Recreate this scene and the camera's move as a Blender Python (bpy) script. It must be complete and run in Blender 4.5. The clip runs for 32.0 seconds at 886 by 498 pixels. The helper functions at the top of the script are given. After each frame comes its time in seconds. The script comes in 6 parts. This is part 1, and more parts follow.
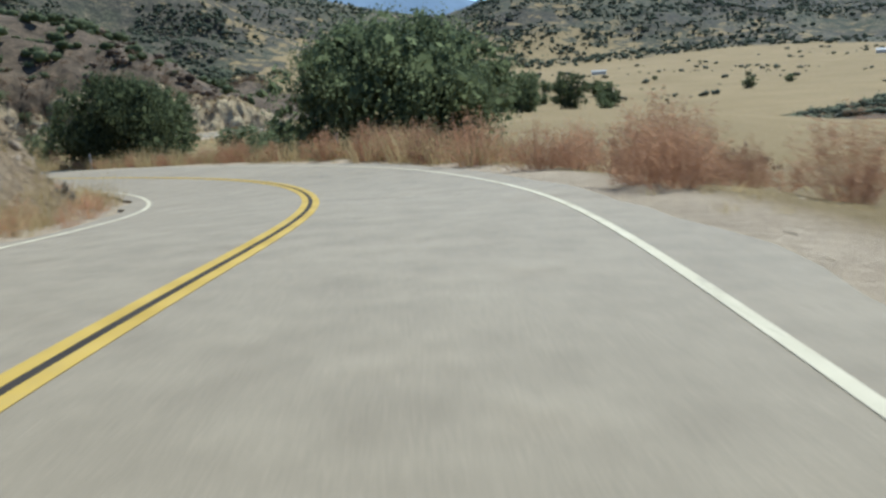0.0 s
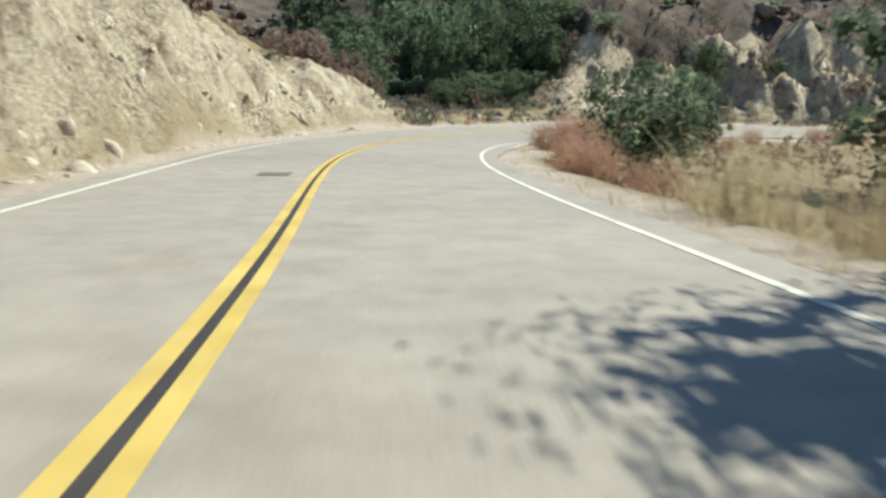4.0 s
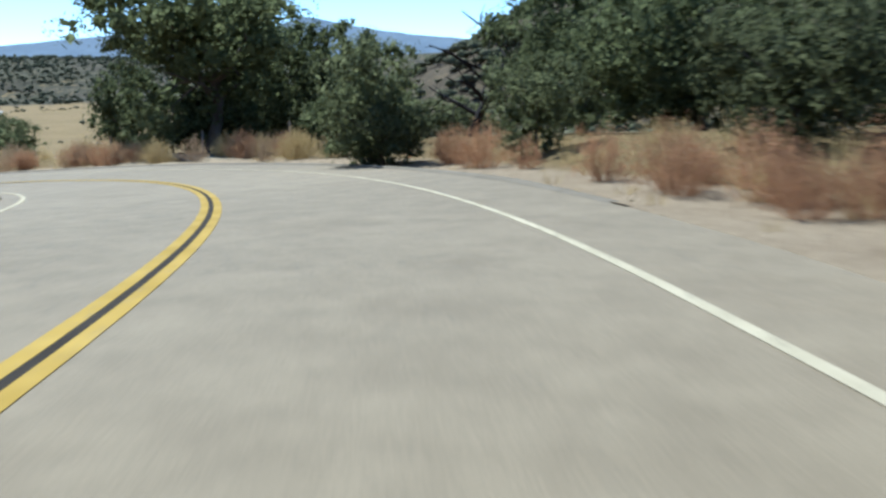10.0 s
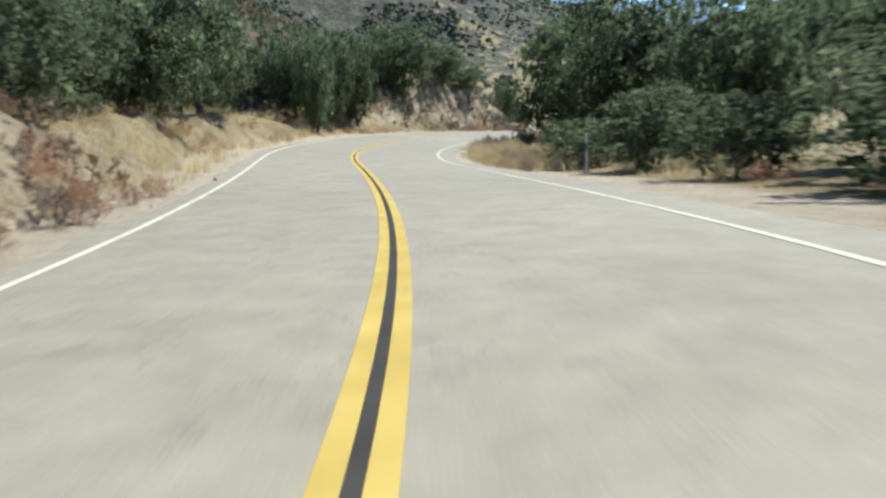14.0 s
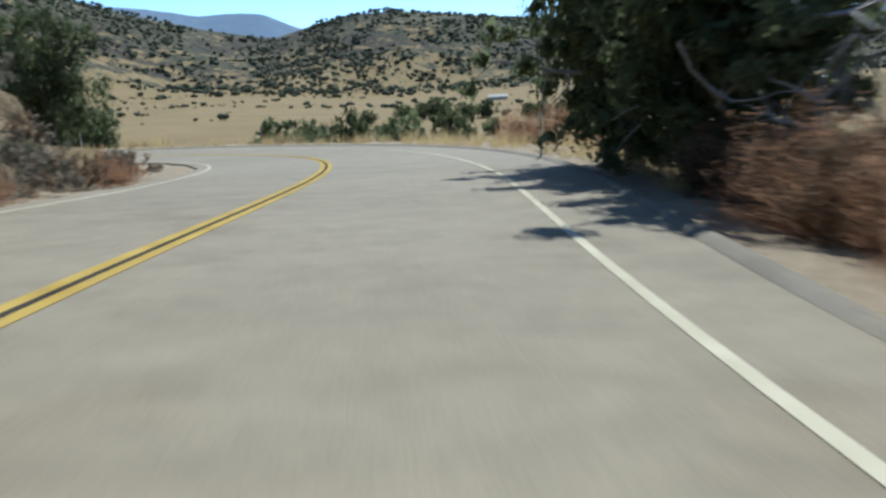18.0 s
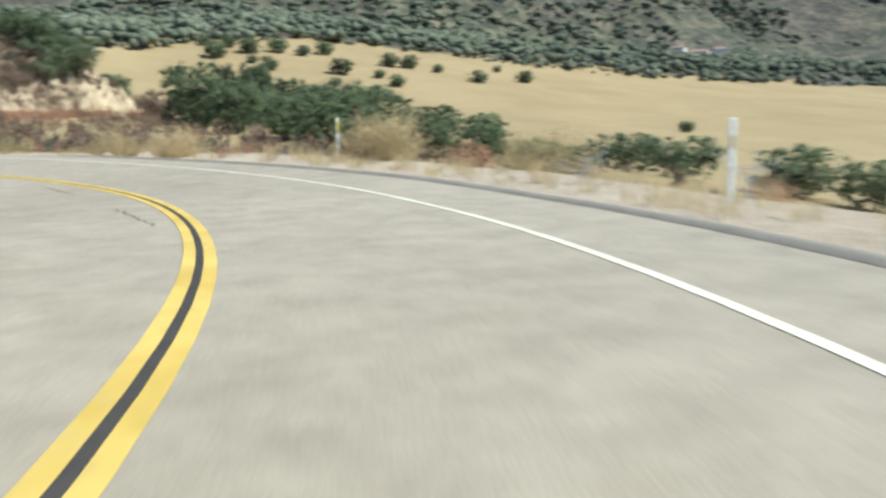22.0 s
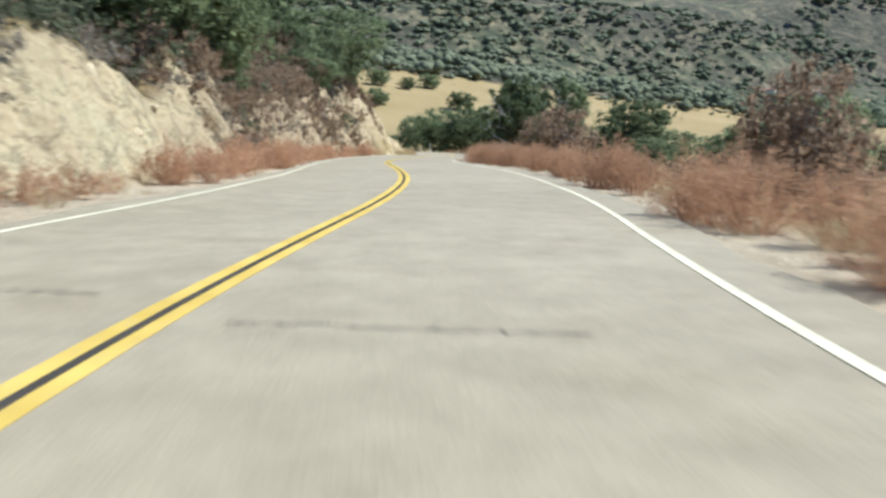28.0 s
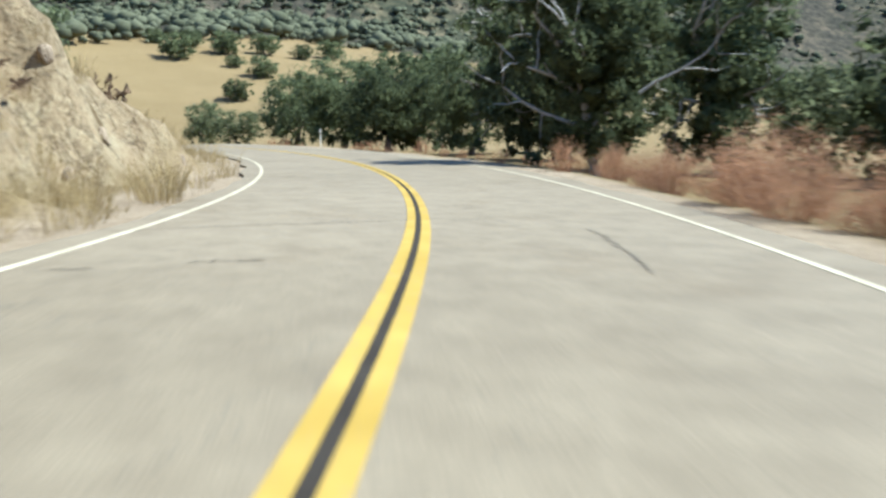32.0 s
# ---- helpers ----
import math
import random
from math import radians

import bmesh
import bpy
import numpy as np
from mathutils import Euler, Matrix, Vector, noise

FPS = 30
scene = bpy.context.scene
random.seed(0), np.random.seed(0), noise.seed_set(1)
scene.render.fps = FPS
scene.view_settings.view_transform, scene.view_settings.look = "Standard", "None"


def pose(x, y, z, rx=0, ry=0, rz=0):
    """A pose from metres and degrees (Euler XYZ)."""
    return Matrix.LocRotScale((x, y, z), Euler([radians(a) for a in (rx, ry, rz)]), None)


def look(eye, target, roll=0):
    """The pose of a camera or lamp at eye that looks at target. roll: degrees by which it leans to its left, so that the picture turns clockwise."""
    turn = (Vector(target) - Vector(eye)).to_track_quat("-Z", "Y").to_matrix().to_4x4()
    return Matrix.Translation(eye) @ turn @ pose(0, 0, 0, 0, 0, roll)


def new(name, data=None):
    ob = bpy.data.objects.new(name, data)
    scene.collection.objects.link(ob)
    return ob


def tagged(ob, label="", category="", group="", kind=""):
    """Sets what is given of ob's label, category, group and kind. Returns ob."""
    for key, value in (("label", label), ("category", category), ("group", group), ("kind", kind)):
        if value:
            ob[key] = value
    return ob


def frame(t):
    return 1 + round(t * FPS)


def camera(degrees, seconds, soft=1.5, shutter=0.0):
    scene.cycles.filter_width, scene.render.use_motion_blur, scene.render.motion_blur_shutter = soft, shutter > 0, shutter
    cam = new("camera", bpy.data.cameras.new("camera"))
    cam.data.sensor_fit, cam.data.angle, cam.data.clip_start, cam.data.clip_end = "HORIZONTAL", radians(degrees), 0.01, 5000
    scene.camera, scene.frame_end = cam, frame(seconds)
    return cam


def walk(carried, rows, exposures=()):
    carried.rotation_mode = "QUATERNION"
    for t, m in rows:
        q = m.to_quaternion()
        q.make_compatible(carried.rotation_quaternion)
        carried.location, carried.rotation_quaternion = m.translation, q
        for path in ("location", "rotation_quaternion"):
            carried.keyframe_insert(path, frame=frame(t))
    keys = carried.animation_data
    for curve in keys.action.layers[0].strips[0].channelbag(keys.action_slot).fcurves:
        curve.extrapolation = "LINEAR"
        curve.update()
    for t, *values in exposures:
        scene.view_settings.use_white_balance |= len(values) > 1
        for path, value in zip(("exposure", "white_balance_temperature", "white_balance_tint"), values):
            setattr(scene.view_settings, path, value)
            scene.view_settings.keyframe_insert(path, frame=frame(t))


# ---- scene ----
# ---------------------------------------------------------------- camera
ROWS = [
    (0.0, 0.00, -0.00, 1.16, -3.37, -12.10, 3.99),
    (0.5, 0.04, 7.80, 0.57, -1.52, -11.53, 0.94),
    (1.0, -0.45, 15.87, -0.08, 6.51, -11.48, 0.02),
    (1.5, -2.24, 24.06, -0.74, 16.90, -11.48, 0.25),
    (2.0, -5.48, 32.10, -1.39, 25.33, -11.27, 0.23),
    (2.5, -9.83, 39.84, -2.04, 29.86, -11.14, -0.01),
    (4.5, -30.50, 69.77, -4.40, 33.20, -10.91, -0.47),
    (5.0, -35.57, 76.94, -4.79, 30.77, -10.99, 1.06),
    (5.5, -40.14, 84.08, -5.17, 25.34, -9.85, 0.05),
    (6.0, -43.63, 91.44, -5.46, 17.34, -9.76, -0.59),
    (6.5, -45.66, 99.01, -5.71, 7.76, -10.57, 1.05),
    (7.0, -46.07, 106.54, -5.99, -4.77, -10.85, 1.17),
    (7.5, -44.70, 113.64, -6.26, -20.59, -10.08, 4.58),
    (8.0, -41.69, 119.88, -6.42, -36.04, -9.20, 1.49),
    (8.5, -37.41, 125.31, -6.52, -48.06, -8.65, 0.77),
    (9.0, -32.14, 130.13, -6.64, -56.08, -9.02, 1.72),
    (9.5, -26.27, 134.56, -6.86, -59.56, -10.08, 3.03),
    (10.0, -20.04, 138.87, -7.15, -59.34, -10.43, 1.26),
    (10.5, -13.74, 143.47, -7.48, -53.39, -10.62, -0.47),
    (11.0, -7.83, 148.92, -7.88, -44.15, -10.98, -0.03),
    (11.5, -2.80, 155.49, -8.38, -31.59, -11.41, -1.16),
    (12.0, 0.92, 163.15, -8.93, -19.37, -11.48, -1.10),
    (12.5, 2.97, 171.64, -9.53, -8.27, -11.24, -0.54),
    (13.0, 3.28, 180.57, -10.17, 1.88, -11.02, 0.37),
    (13.5, 2.19, 189.64, -10.78, 10.11, -10.75, 0.16),
    (15.5, -7.32, 226.94, -12.89, 12.93, -9.94, 3.93),
    (16.0, -9.73, 236.77, -13.39, 7.53, -10.18, 5.05),
    (16.5, -11.40, 246.81, -13.78, 1.93, -10.30, 6.17),
    (17.0, -11.92, 256.90, -14.07, -4.73, -10.01, 4.98),
    (17.5, -11.39, 266.91, -14.39, -10.76, -10.14, 4.53),
    (18.0, -10.08, 276.78, -14.83, -14.26, -10.51, 2.87),
    (18.5, -8.24, 286.27, -15.26, -14.80, -10.86, 3.24),
    (19.0, -6.46, 295.30, -15.62, -12.86, -10.67, 2.10),
    (19.5, -5.54, 303.97, -15.95, -4.76, -10.21, 0.68),
    (20.0, -6.04, 312.20, -16.27, 8.04, -9.93, -0.35),
    (20.5, -8.13, 319.80, -16.57, 21.66, -9.59, -0.60),
    (21.0, -11.85, 326.50, -16.79, 36.65, -8.98, -0.05),
    (21.5, -16.97, 331.91, -16.96, 50.79, -8.73, 0.85),
    (22.0, -23.04, 335.82, -17.10, 63.61, -8.57, 0.87),
    (22.5, -29.75, 338.25, -17.23, 76.23, -8.30, 0.04),
    (23.0, -36.89, 339.17, -17.37, 89.28, -8.01, -0.25),
    (23.5, -44.10, 338.40, -17.47, 103.23, -8.17, -1.12),
    (24.0, -51.02, 336.06, -17.54, 114.18, -7.57, -1.33),
    (24.5, -57.56, 332.71, -17.64, 119.14, -6.99, -2.67),
    (26.5, -84.29, 320.25, -17.25, 98.99, -7.93, -1.76),
    (27.0, -91.99, 319.27, -17.10, 84.78, -6.24, -1.81),
    (27.5, -99.96, 320.20, -16.80, 71.99, -5.37, 0.33),
    (28.0, -107.89, 322.49, -16.54, 64.40, -5.85, 0.15),
    (28.5, -115.83, 325.64, -16.35, 61.34, -5.94, 1.09),
    (29.0, -123.88, 329.29, -16.16, 60.20, -6.05, 0.06),
    (29.5, -132.18, 333.13, -16.00, 59.63, -6.18, -0.79),
    (30.0, -140.73, 337.14, -15.91, 58.48, -6.65, -1.52),
    (30.5, -149.39, 341.44, -15.88, 57.38, -7.15, 0.31),
    (31.0, -158.10, 345.99, -15.82, 56.03, -7.13, 1.49),
    (31.5, -166.97, 350.61, -15.64, 56.41, -6.75, 2.40),
    (32.0, -176.05, 355.17, -15.49, 58.56, -6.96, 0.96),
]
# the clip's own exposure: seconds, stops
BRIGHT = [(0.0, 0.58), (2.0, 1.05), (4.5, 1.12), (6.5, 1.22), (8.0, 0.8), (9.0, 0.7), (11.0, 0.66), (13.0, 0.9), (16.0, 1.08), (17.0, 0.7), (18.0, 0.40), (20.0, 0.30),
          (21.0, 0.85), (22.0, 1.2), (24.0, 1.22), (27.0, 1.15), (29.0, 1.25), (32.0, 1.25)]
KELVIN, TINT = 5290.0, 1.0
cam = camera(52.1, 32.0, soft=2.7, shutter=0.35)
walk(cam, [(t, pose(x, y, z, 90 + pitch, roll, yaw)) for t, x, y, z, yaw, pitch, roll in ROWS],
     [(t, e + 0.17, KELVIN, TINT) for t, e in BRIGHT])

# ---------------------------------------------------------------- light
SUN_AZ, SUN_EL = radians(30), radians(52)      # clockwise from +y
sun_dir = Vector((math.sin(SUN_AZ) * math.cos(SUN_EL), math.cos(SUN_AZ) * math.cos(SUN_EL), math.sin(SUN_EL)))
world = bpy.data.worlds.new("sky")
world.use_nodes = True
scene.world = world
wn = world.node_tree
sky = wn.nodes.new("ShaderNodeTexSky")
sky.sky_type, sky.sun_disc = "NISHITA", False
sky.sun_elevation, sky.sun_rotation = SUN_EL, SUN_AZ
sky.air_density, sky.dust_density, sky.ozone_density = 0.6, 0.0, 2.5
wn.nodes["Background"].inputs["Strength"].default_value = 0.125
wn.links.new(sky.outputs[0], wn.nodes["Background"].inputs[0])
lamp = bpy.data.lights.new("sun", "SUN")
lamp.energy, lamp.angle, lamp.color = 4.2, radians(0.5), (1.0, 0.96, 0.90)
sun = new("sun", lamp)
sun.matrix_world = look(sun_dir * 200, (0, 0, 0))

# ---------------------------------------------------------------- materials
def material(name, rough=0.9, spec=0.3):
    m = bpy.data.materials.new(name)
    m.use_nodes = True
    b = m.node_tree.nodes["Principled BSDF"]
    b.inputs["Roughness"].default_value = rough
    b.inputs["Specular IOR Level"].default_value = spec
    return m, m.node_tree, b


def node(nt, kind, **values):
    n = nt.nodes.new(kind)
    for k, v in values.items():
        n.inputs[k.replace("_", " ")].default_value = v
    return n


def noise_tex(nt, scale, detail=4.0, rough=0.6, coords="Object"):
    n = node(nt, "ShaderNodeTexNoise", Scale=scale, Detail=detail, Roughness=rough)
    c = nt.nodes.new("ShaderNodeTexCoord")
    nt.links.new(c.outputs[coords], n.inputs["Vector"])
    return n.outputs["Fac"]


def ramp(nt, source, *stops):
    r = nt.nodes.new("ShaderNodeValToRGB")
    el = r.color_ramp.elements
    while len(el) < len(stops):
        el.new(0.5)
    for e, (p, c) in zip(el, stops):
        e.position = p
        e.color = (*c, 1) if len(c) == 3 else c
    nt.links.new(source, r.inputs[0])
    return r.outputs[0]


def mix(nt, fac, a, b, blend="MIX"):
    m = nt.nodes.new("ShaderNodeMix")
    m.data_type, m.blend_type = "RGBA", blend
    for socket, v in ((m.inputs[0], fac), (m.inputs[6], a), (m.inputs[7], b)):
        if isinstance(v, (float, int)):
            socket.default_value = v
        elif isinstance(v, tuple):
            socket.default_value = (*v, 1)
        else:
            nt.links.new(v, socket)
    return m.outputs[2]


def bump(nt, bsdf, source, strength, distance):
    b = node(nt, "ShaderNodeBump", Strength=strength, Distance=distance)
    nt.links.new(source, b.inputs["Height"])
    nt.links.new(b.outputs[0], bsdf.inputs["Normal"])


def two_tone(name, dark, light, scale, rough=0.9, fine=None, bump_by=0.0, dist=0.05, spec=0.2):
    """A matt surface between two tones, varied at a coarse and a fine scale."""
    m, nt, b = material(name, rough, spec)
    coarse = noise_tex(nt, scale)
    f = noise_tex(nt, fine or scale * 9, 3.0)
    base = ramp(nt, coarse, (0.32, dark), (0.68, light))
    mid = tuple(0.5 * (p + q) for p, q in zip(dark, light))
    col = mix(nt, 0.45, base, ramp(nt, f, (0.3, tuple(0.7 * c for c in mid)), (0.7, tuple(1.25 * c for c in mid))))
    nt.links.new(col, b.inputs["Base Color"])
    if bump_by:
        bump(nt, b, f, bump_by, dist)
    return m


def leafy(name, dark, light, rough=0.6, thin_part=0.52):
    """Foliage, each leaf its own tone."""
    m, nt, b = material(name, rough, 0.04)
    g = nt.nodes.new("ShaderNodeNewGeometry")
    o = nt.nodes.new("ShaderNodeObjectInfo")
    a = ramp(nt, g.outputs["Random Per Island"], (0.0, dark), (1.0, light))
    v = nt.nodes.new("ShaderNodeHueSaturation")
    r = nt.nodes.new("ShaderNodeMapRange")
    r.inputs[3].default_value, r.inputs[4].default_value = 0.75, 1.25
    nt.links.new(o.outputs["Random"], r.inputs[0])
    nt.links.new(r.outputs[0], v.inputs["Value"])
    nt.links.new(a, v.inputs["Color"])
    nt.links.new(v.outputs[0], b.inputs["Base Color"])
    thin = nt.nodes.new("ShaderNodeBsdfTranslucent")
    nt.links.new(v.outputs[0], thin.inputs["Color"])
    both = nt.nodes.new("ShaderNodeMixShader")
    both.inputs[0].default_value = thin_part
    nt.links.new(b.outputs[0], both.inputs[1])
    nt.links.new(thin.outputs[0], both.inputs[2])
    nt.links.new(both.outputs[0], nt.nodes["Material Output"].inputs["Surface"])
    return m


def worn_paint(name, dark, light):
    """Road paint, chipped down to the asphalt in places."""
    m, nt, b = material(name, 0.9, 0.06)
    tone = ramp(nt, noise_tex(nt, 1.5), (0.32, dark), (0.68, light))
    chips = ramp(nt, noise_tex(nt, 9.0, 6, 0.75), (0.56, (0, 0, 0)), (0.63, (0.85, 0.85, 0.85)))
    where = ramp(nt, noise_tex(nt, 0.16, 3), (0.42, (0.25, 0.25, 0.25)), (0.6, (1, 1, 1)))
    nt.links.new(mix(nt, mix(nt, 1.0, chips, where, "MULTIPLY"), tone, (0.19, 0.165, 0.12)), b.inputs["Base Color"])
    return m


def asphalt_material():
    m, nt, b = material("worn_asphalt", 0.85, 0.25)
    big = ramp(nt, noise_tex(nt, 0.12, 5), (0.3, (0.206, 0.158, 0.095)), (0.7, (0.280, 0.218, 0.136)))
    grain = ramp(nt, noise_tex(nt, 55, 3, 0.8), (0.35, (0.119, 0.093, 0.057)), (0.65, (0.328, 0.264, 0.172)))
    spots = ramp(nt, noise_tex(nt, 1.7, 7, 0.75), (0.36, (0.84, 0.83, 0.81)), (0.64, (1.08, 1.08, 1.07)))
    col = mix(nt, 1.0, mix(nt, 0.4, big, grain), spots, "MULTIPLY")
    stains = ramp(nt, noise_tex(nt, 0.45, 8, 0.7), (0.55, (1, 1, 1)), (0.70, (0.86, 0.83, 0.79)))
    col = mix(nt, 1.0, col, stains, "MULTIPLY")
    fine = node(nt, "ShaderNodeTexVoronoi", Scale=0.9)
    fine.feature = "DISTANCE_TO_EDGE"
    c = nt.nodes.new("ShaderNodeTexCoord")
    w = node(nt, "ShaderNodeTexNoise", Scale=2.2, Detail=5)
    add = nt.nodes.new("ShaderNodeVectorMath")
    nt.links.new(c.outputs["Object"], w.inputs["Vector"])
    nt.links.new(c.outputs["Object"], add.inputs[0])
    nt.links.new(w.outputs["Color"], add.inputs[1])
    nt.links.new(add.outputs[0], fine.inputs["Vector"])
    hair = ramp(nt, fine.outputs["Distance"], (0.0, (1, 1, 1)), (0.012, (0, 0, 0)))
    worn = ramp(nt, noise_tex(nt, 0.09, 3), (0.52, (0, 0, 0)), (0.62, (0.5, 0.5, 0.5)))
    col = mix(nt, mix(nt, 1.0, hair, worn, "MULTIPLY"), col, (0.07, 0.062, 0.05))
    nt.links.new(col, b.inputs["Base Color"])
    bump(nt, b, noise_tex(nt, 90, 2), 0.25, 0.01)
    return m


def ground_material():
    """Dry grass, with dirt, cut rock and scrub where the cover says so."""
    m, nt, b = material("hill_ground", 0.95, 0.1)
    at = nt.nodes.new("ShaderNodeAttribute")
    at.attribute_name = "cover"
    sep = nt.nodes.new("ShaderNodeSeparateColor")
    nt.links.new(at.outputs["Color"], sep.inputs[0])
    n1, n2, n3 = noise_tex(nt, 0.02, 6, 0.65), noise_tex(nt, 0.6, 6, 0.7), noise_tex(nt, 5.0, 6, 0.75)
    grass = mix(nt, 0.5, ramp(nt, n1, (0.35, (0.182, 0.122, 0.050)), (0.65, (0.266, 0.187, 0.085))),
                ramp(nt, n3, (0.3, (0.150, 0.100, 0.040)), (0.7, (0.300, 0.216, 0.098))))
    dirt = mix(nt, 0.5, ramp(nt, n2, (0.3, (0.291, 0.207, 0.123)), (0.7, (0.470, 0.355, 0.223))),
               ramp(nt, n3, (0.3, (0.246, 0.180, 0.109)), (0.7, (0.493, 0.382, 0.247))))
    pale = mix(nt, 0.5, ramp(nt, n2, (0.30, (0.300, 0.192, 0.092)), (0.5, (0.525, 0.385, 0.208)), (0.7, (0.590, 0.500, 0.292))),
               ramp(nt, n3, (0.32, (0.335, 0.236, 0.122)), (0.5, (0.545, 0.410, 0.232)), (0.7, (0.620, 0.530, 0.325))))
    dull = mix(nt, 0.5, ramp(nt, n2, (0.30, (0.105, 0.067, 0.039)), (0.48, (0.250, 0.160, 0.085)), (0.7, (0.420, 0.300, 0.172))),
               ramp(nt, n3, (0.34, (0.110, 0.073, 0.042)), (0.62, (0.450, 0.330, 0.196))))
    tone = nt.nodes.new("ShaderNodeAttribute")
    tone.attribute_name = "tone"
    rock = mix(nt, tone.outputs["Fac"], dull, pale)
    # joints in the rock
    bent = nt.nodes.new("ShaderNodeTexCoord")
    warp = nt.nodes.new("ShaderNodeVectorMath")
    warp.operation = "ADD"
    wob_tex = node(nt, "ShaderNodeTexNoise", Scale=0.7, Detail=6, Roughness=0.7)
    nt.links.new(bent.outputs["Object"], wob_tex.inputs["Vector"])
    nt.links.new(bent.outputs["Object"], warp.inputs[0])
    far_bend = nt.nodes.new("ShaderNodeVectorMath")
    far_bend.operation = "SCALE"
    far_bend.inputs["Scale"].default_value = 3.5
    nt.links.new(wob_tex.outputs["Color"], far_bend.inputs[0])
    nt.links.new(far_bend.outputs[0], warp.inputs[1])
    joint = node(nt, "ShaderNodeTexVoronoi", Scale=0.55)
    joint.feature = "DISTANCE_TO_EDGE"
    nt.links.new(warp.outputs[0], joint.inputs["Vector"])
    rock = mix(nt, ramp(nt, joint.outputs["Distance"], (0.0, (0.65, 0.65, 0.65)), (0.045, (0, 0, 0))), rock, (0.10, 0.07, 0.042))
    flute_at = nt.nodes.new("ShaderNodeMapping")
    flute_at.inputs["Scale"].default_value = (0.95, 0.95, 0.13)
    nt.links.new(bent.outputs["Object"], flute_at.inputs["Vector"])
    flute = node(nt, "ShaderNodeTexNoise", Scale=1.0, Detail=7, Roughness=0.68)
    nt.links.new(flute_at.outputs[0], flute.inputs["Vector"])
    rock = mix(nt, 1.0, rock, ramp(nt, flute.outputs["Fac"], (0.33, (0.42, 0.37, 0.31)), (0.43, (1.0, 1.0, 1.0)), (0.66, (1.15, 1.14, 1.12))), "MULTIPLY")
    blocks = node(nt, "ShaderNodeTexVoronoi", Scale=0.85)
    nt.links.new(warp.outputs[0], blocks.inputs["Vector"])
    scrub = mix(nt, 0.5, ramp(nt, n2, (0.35, (0.066, 0.046, 0.027)), (0.65, (0.145, 0.099, 0.062))),
                ramp(nt, n3, (0.35, (0.052, 0.042, 0.024)), (0.65, (0.132, 0.094, 0.058))))
    # far slopes: woods in patches over grass
    c = nt.nodes.new("ShaderNodeTexCoord")
    spots = node(nt, "ShaderNodeTexNoise", Scale=0.03, Detail=9, Roughness=0.68)
    nt.links.new(c.outputs["Object"], spots.inputs["Vector"])
    col = mix(nt, sep.outputs[2], grass, dirt)
    col = mix(nt, sep.outputs[0], col, rock)
    th = nt.nodes.new("ShaderNodeMath")
    th.operation = "MULTIPLY_ADD"
    th.inputs[1].default_value, th.inputs[2].default_value = 1.0, -0.5
    nt.links.new(sep.outputs[1], th.inputs[0])
    add = nt.nodes.new("ShaderNodeMath")
    nt.links.new(th.outputs[0], add.inputs[0])
    nt.links.new(spots.outputs["Fac"], add.inputs[1])
    edge = ramp(nt, add.outputs[0], (0.475, (0, 0, 0)), (0.525, (1, 1, 1)))
    speck = ramp(nt, noise_tex(nt, 0.045, 5, 0.62), (0.40, (0.040, 0.040, 0.022)), (0.50, (0.075, 0.066, 0.037)), (0.62, (0.165, 0.128, 0.074)))
    green = mix(nt, 0.35, speck, ramp(nt, n1, (0.4, (0.034, 0.037, 0.024)), (0.6, (0.066, 0.062, 0.040))))
    maroon = ramp(nt, noise_tex(nt, 0.0035, 4, 0.6), (0.46, (0, 0, 0)), (0.56, (0.5, 0.5, 0.5)))
    green = mix(nt, maroon, green, ramp(nt, noise_tex(nt, 0.06, 5, 0.65), (0.4, (0.040, 0.030, 0.025)), (0.6, (0.070, 0.051, 0.041))))
    tufts = ramp(nt, noise_tex(nt, 0.16, 7, 0.78), (0.36, (0.42, 0.46, 0.44)), (0.5, (0.95, 0.97, 0.92)), (0.64, (1.75, 1.66, 1.5)))
    green = mix(nt, 1.0, green, tufts, "MULTIPLY")
    scrub = mix(nt, 1.0, scrub, ramp(nt, noise_tex(nt, 0.45, 6, 0.75), (0.36, (0.5, 0.5, 0.5)), (0.64, (1.5, 1.45, 1.4))), "MULTIPLY")
    scrub = mix(nt, at.outputs["Alpha"], scrub, green)
    col = mix(nt, edge, col, scrub)
    nt.links.new(col, b.inputs["Base Color"])
    crags = mix(nt, 0.55, mix(nt, 0.5, blocks.outputs["Distance"], flute.outputs["Fac"]), n3)
    bump(nt, b, mix(nt, sep.outputs[0], mix(nt, 0.5, mix(nt, 0.5, n2, n3), (0.25, 0.25, 0.25)), crags), 1.0, 0.55)
    return m


ASPHALT = asphalt_material()
GROUND = ground_material()
YELLOW = worn_paint("yellow_paint", (0.34, 0.22, 0.042), (0.45, 0.30, 0.07))
WHITE = worn_paint("white_paint", (0.40, 0.338, 0.220), (0.53, 0.452, 0.305))
TAR = two_tone("black_sealant", (0.03, 0.024, 0.018), (0.058, 0.048, 0.036), 2.0, 0.95, 30, spec=0.05)
CRACK = two_tone("open_crack", (0.07, 0.058, 0.042), (0.13, 0.11, 0.082), 3.0, 0.95, 30, spec=0.05)
DIKE = two_tone("old_asphalt_dike", (0.14, 0.112, 0.075), (0.23, 0.188, 0.128), 1.2, 0.9, 25, 0.4, 0.02)
BARK = two_tone("grey_bark", (0.07, 0.055, 0.042), (0.17, 0.14, 0.11), 3.0, 0.95, 20, 0.8, 0.05)
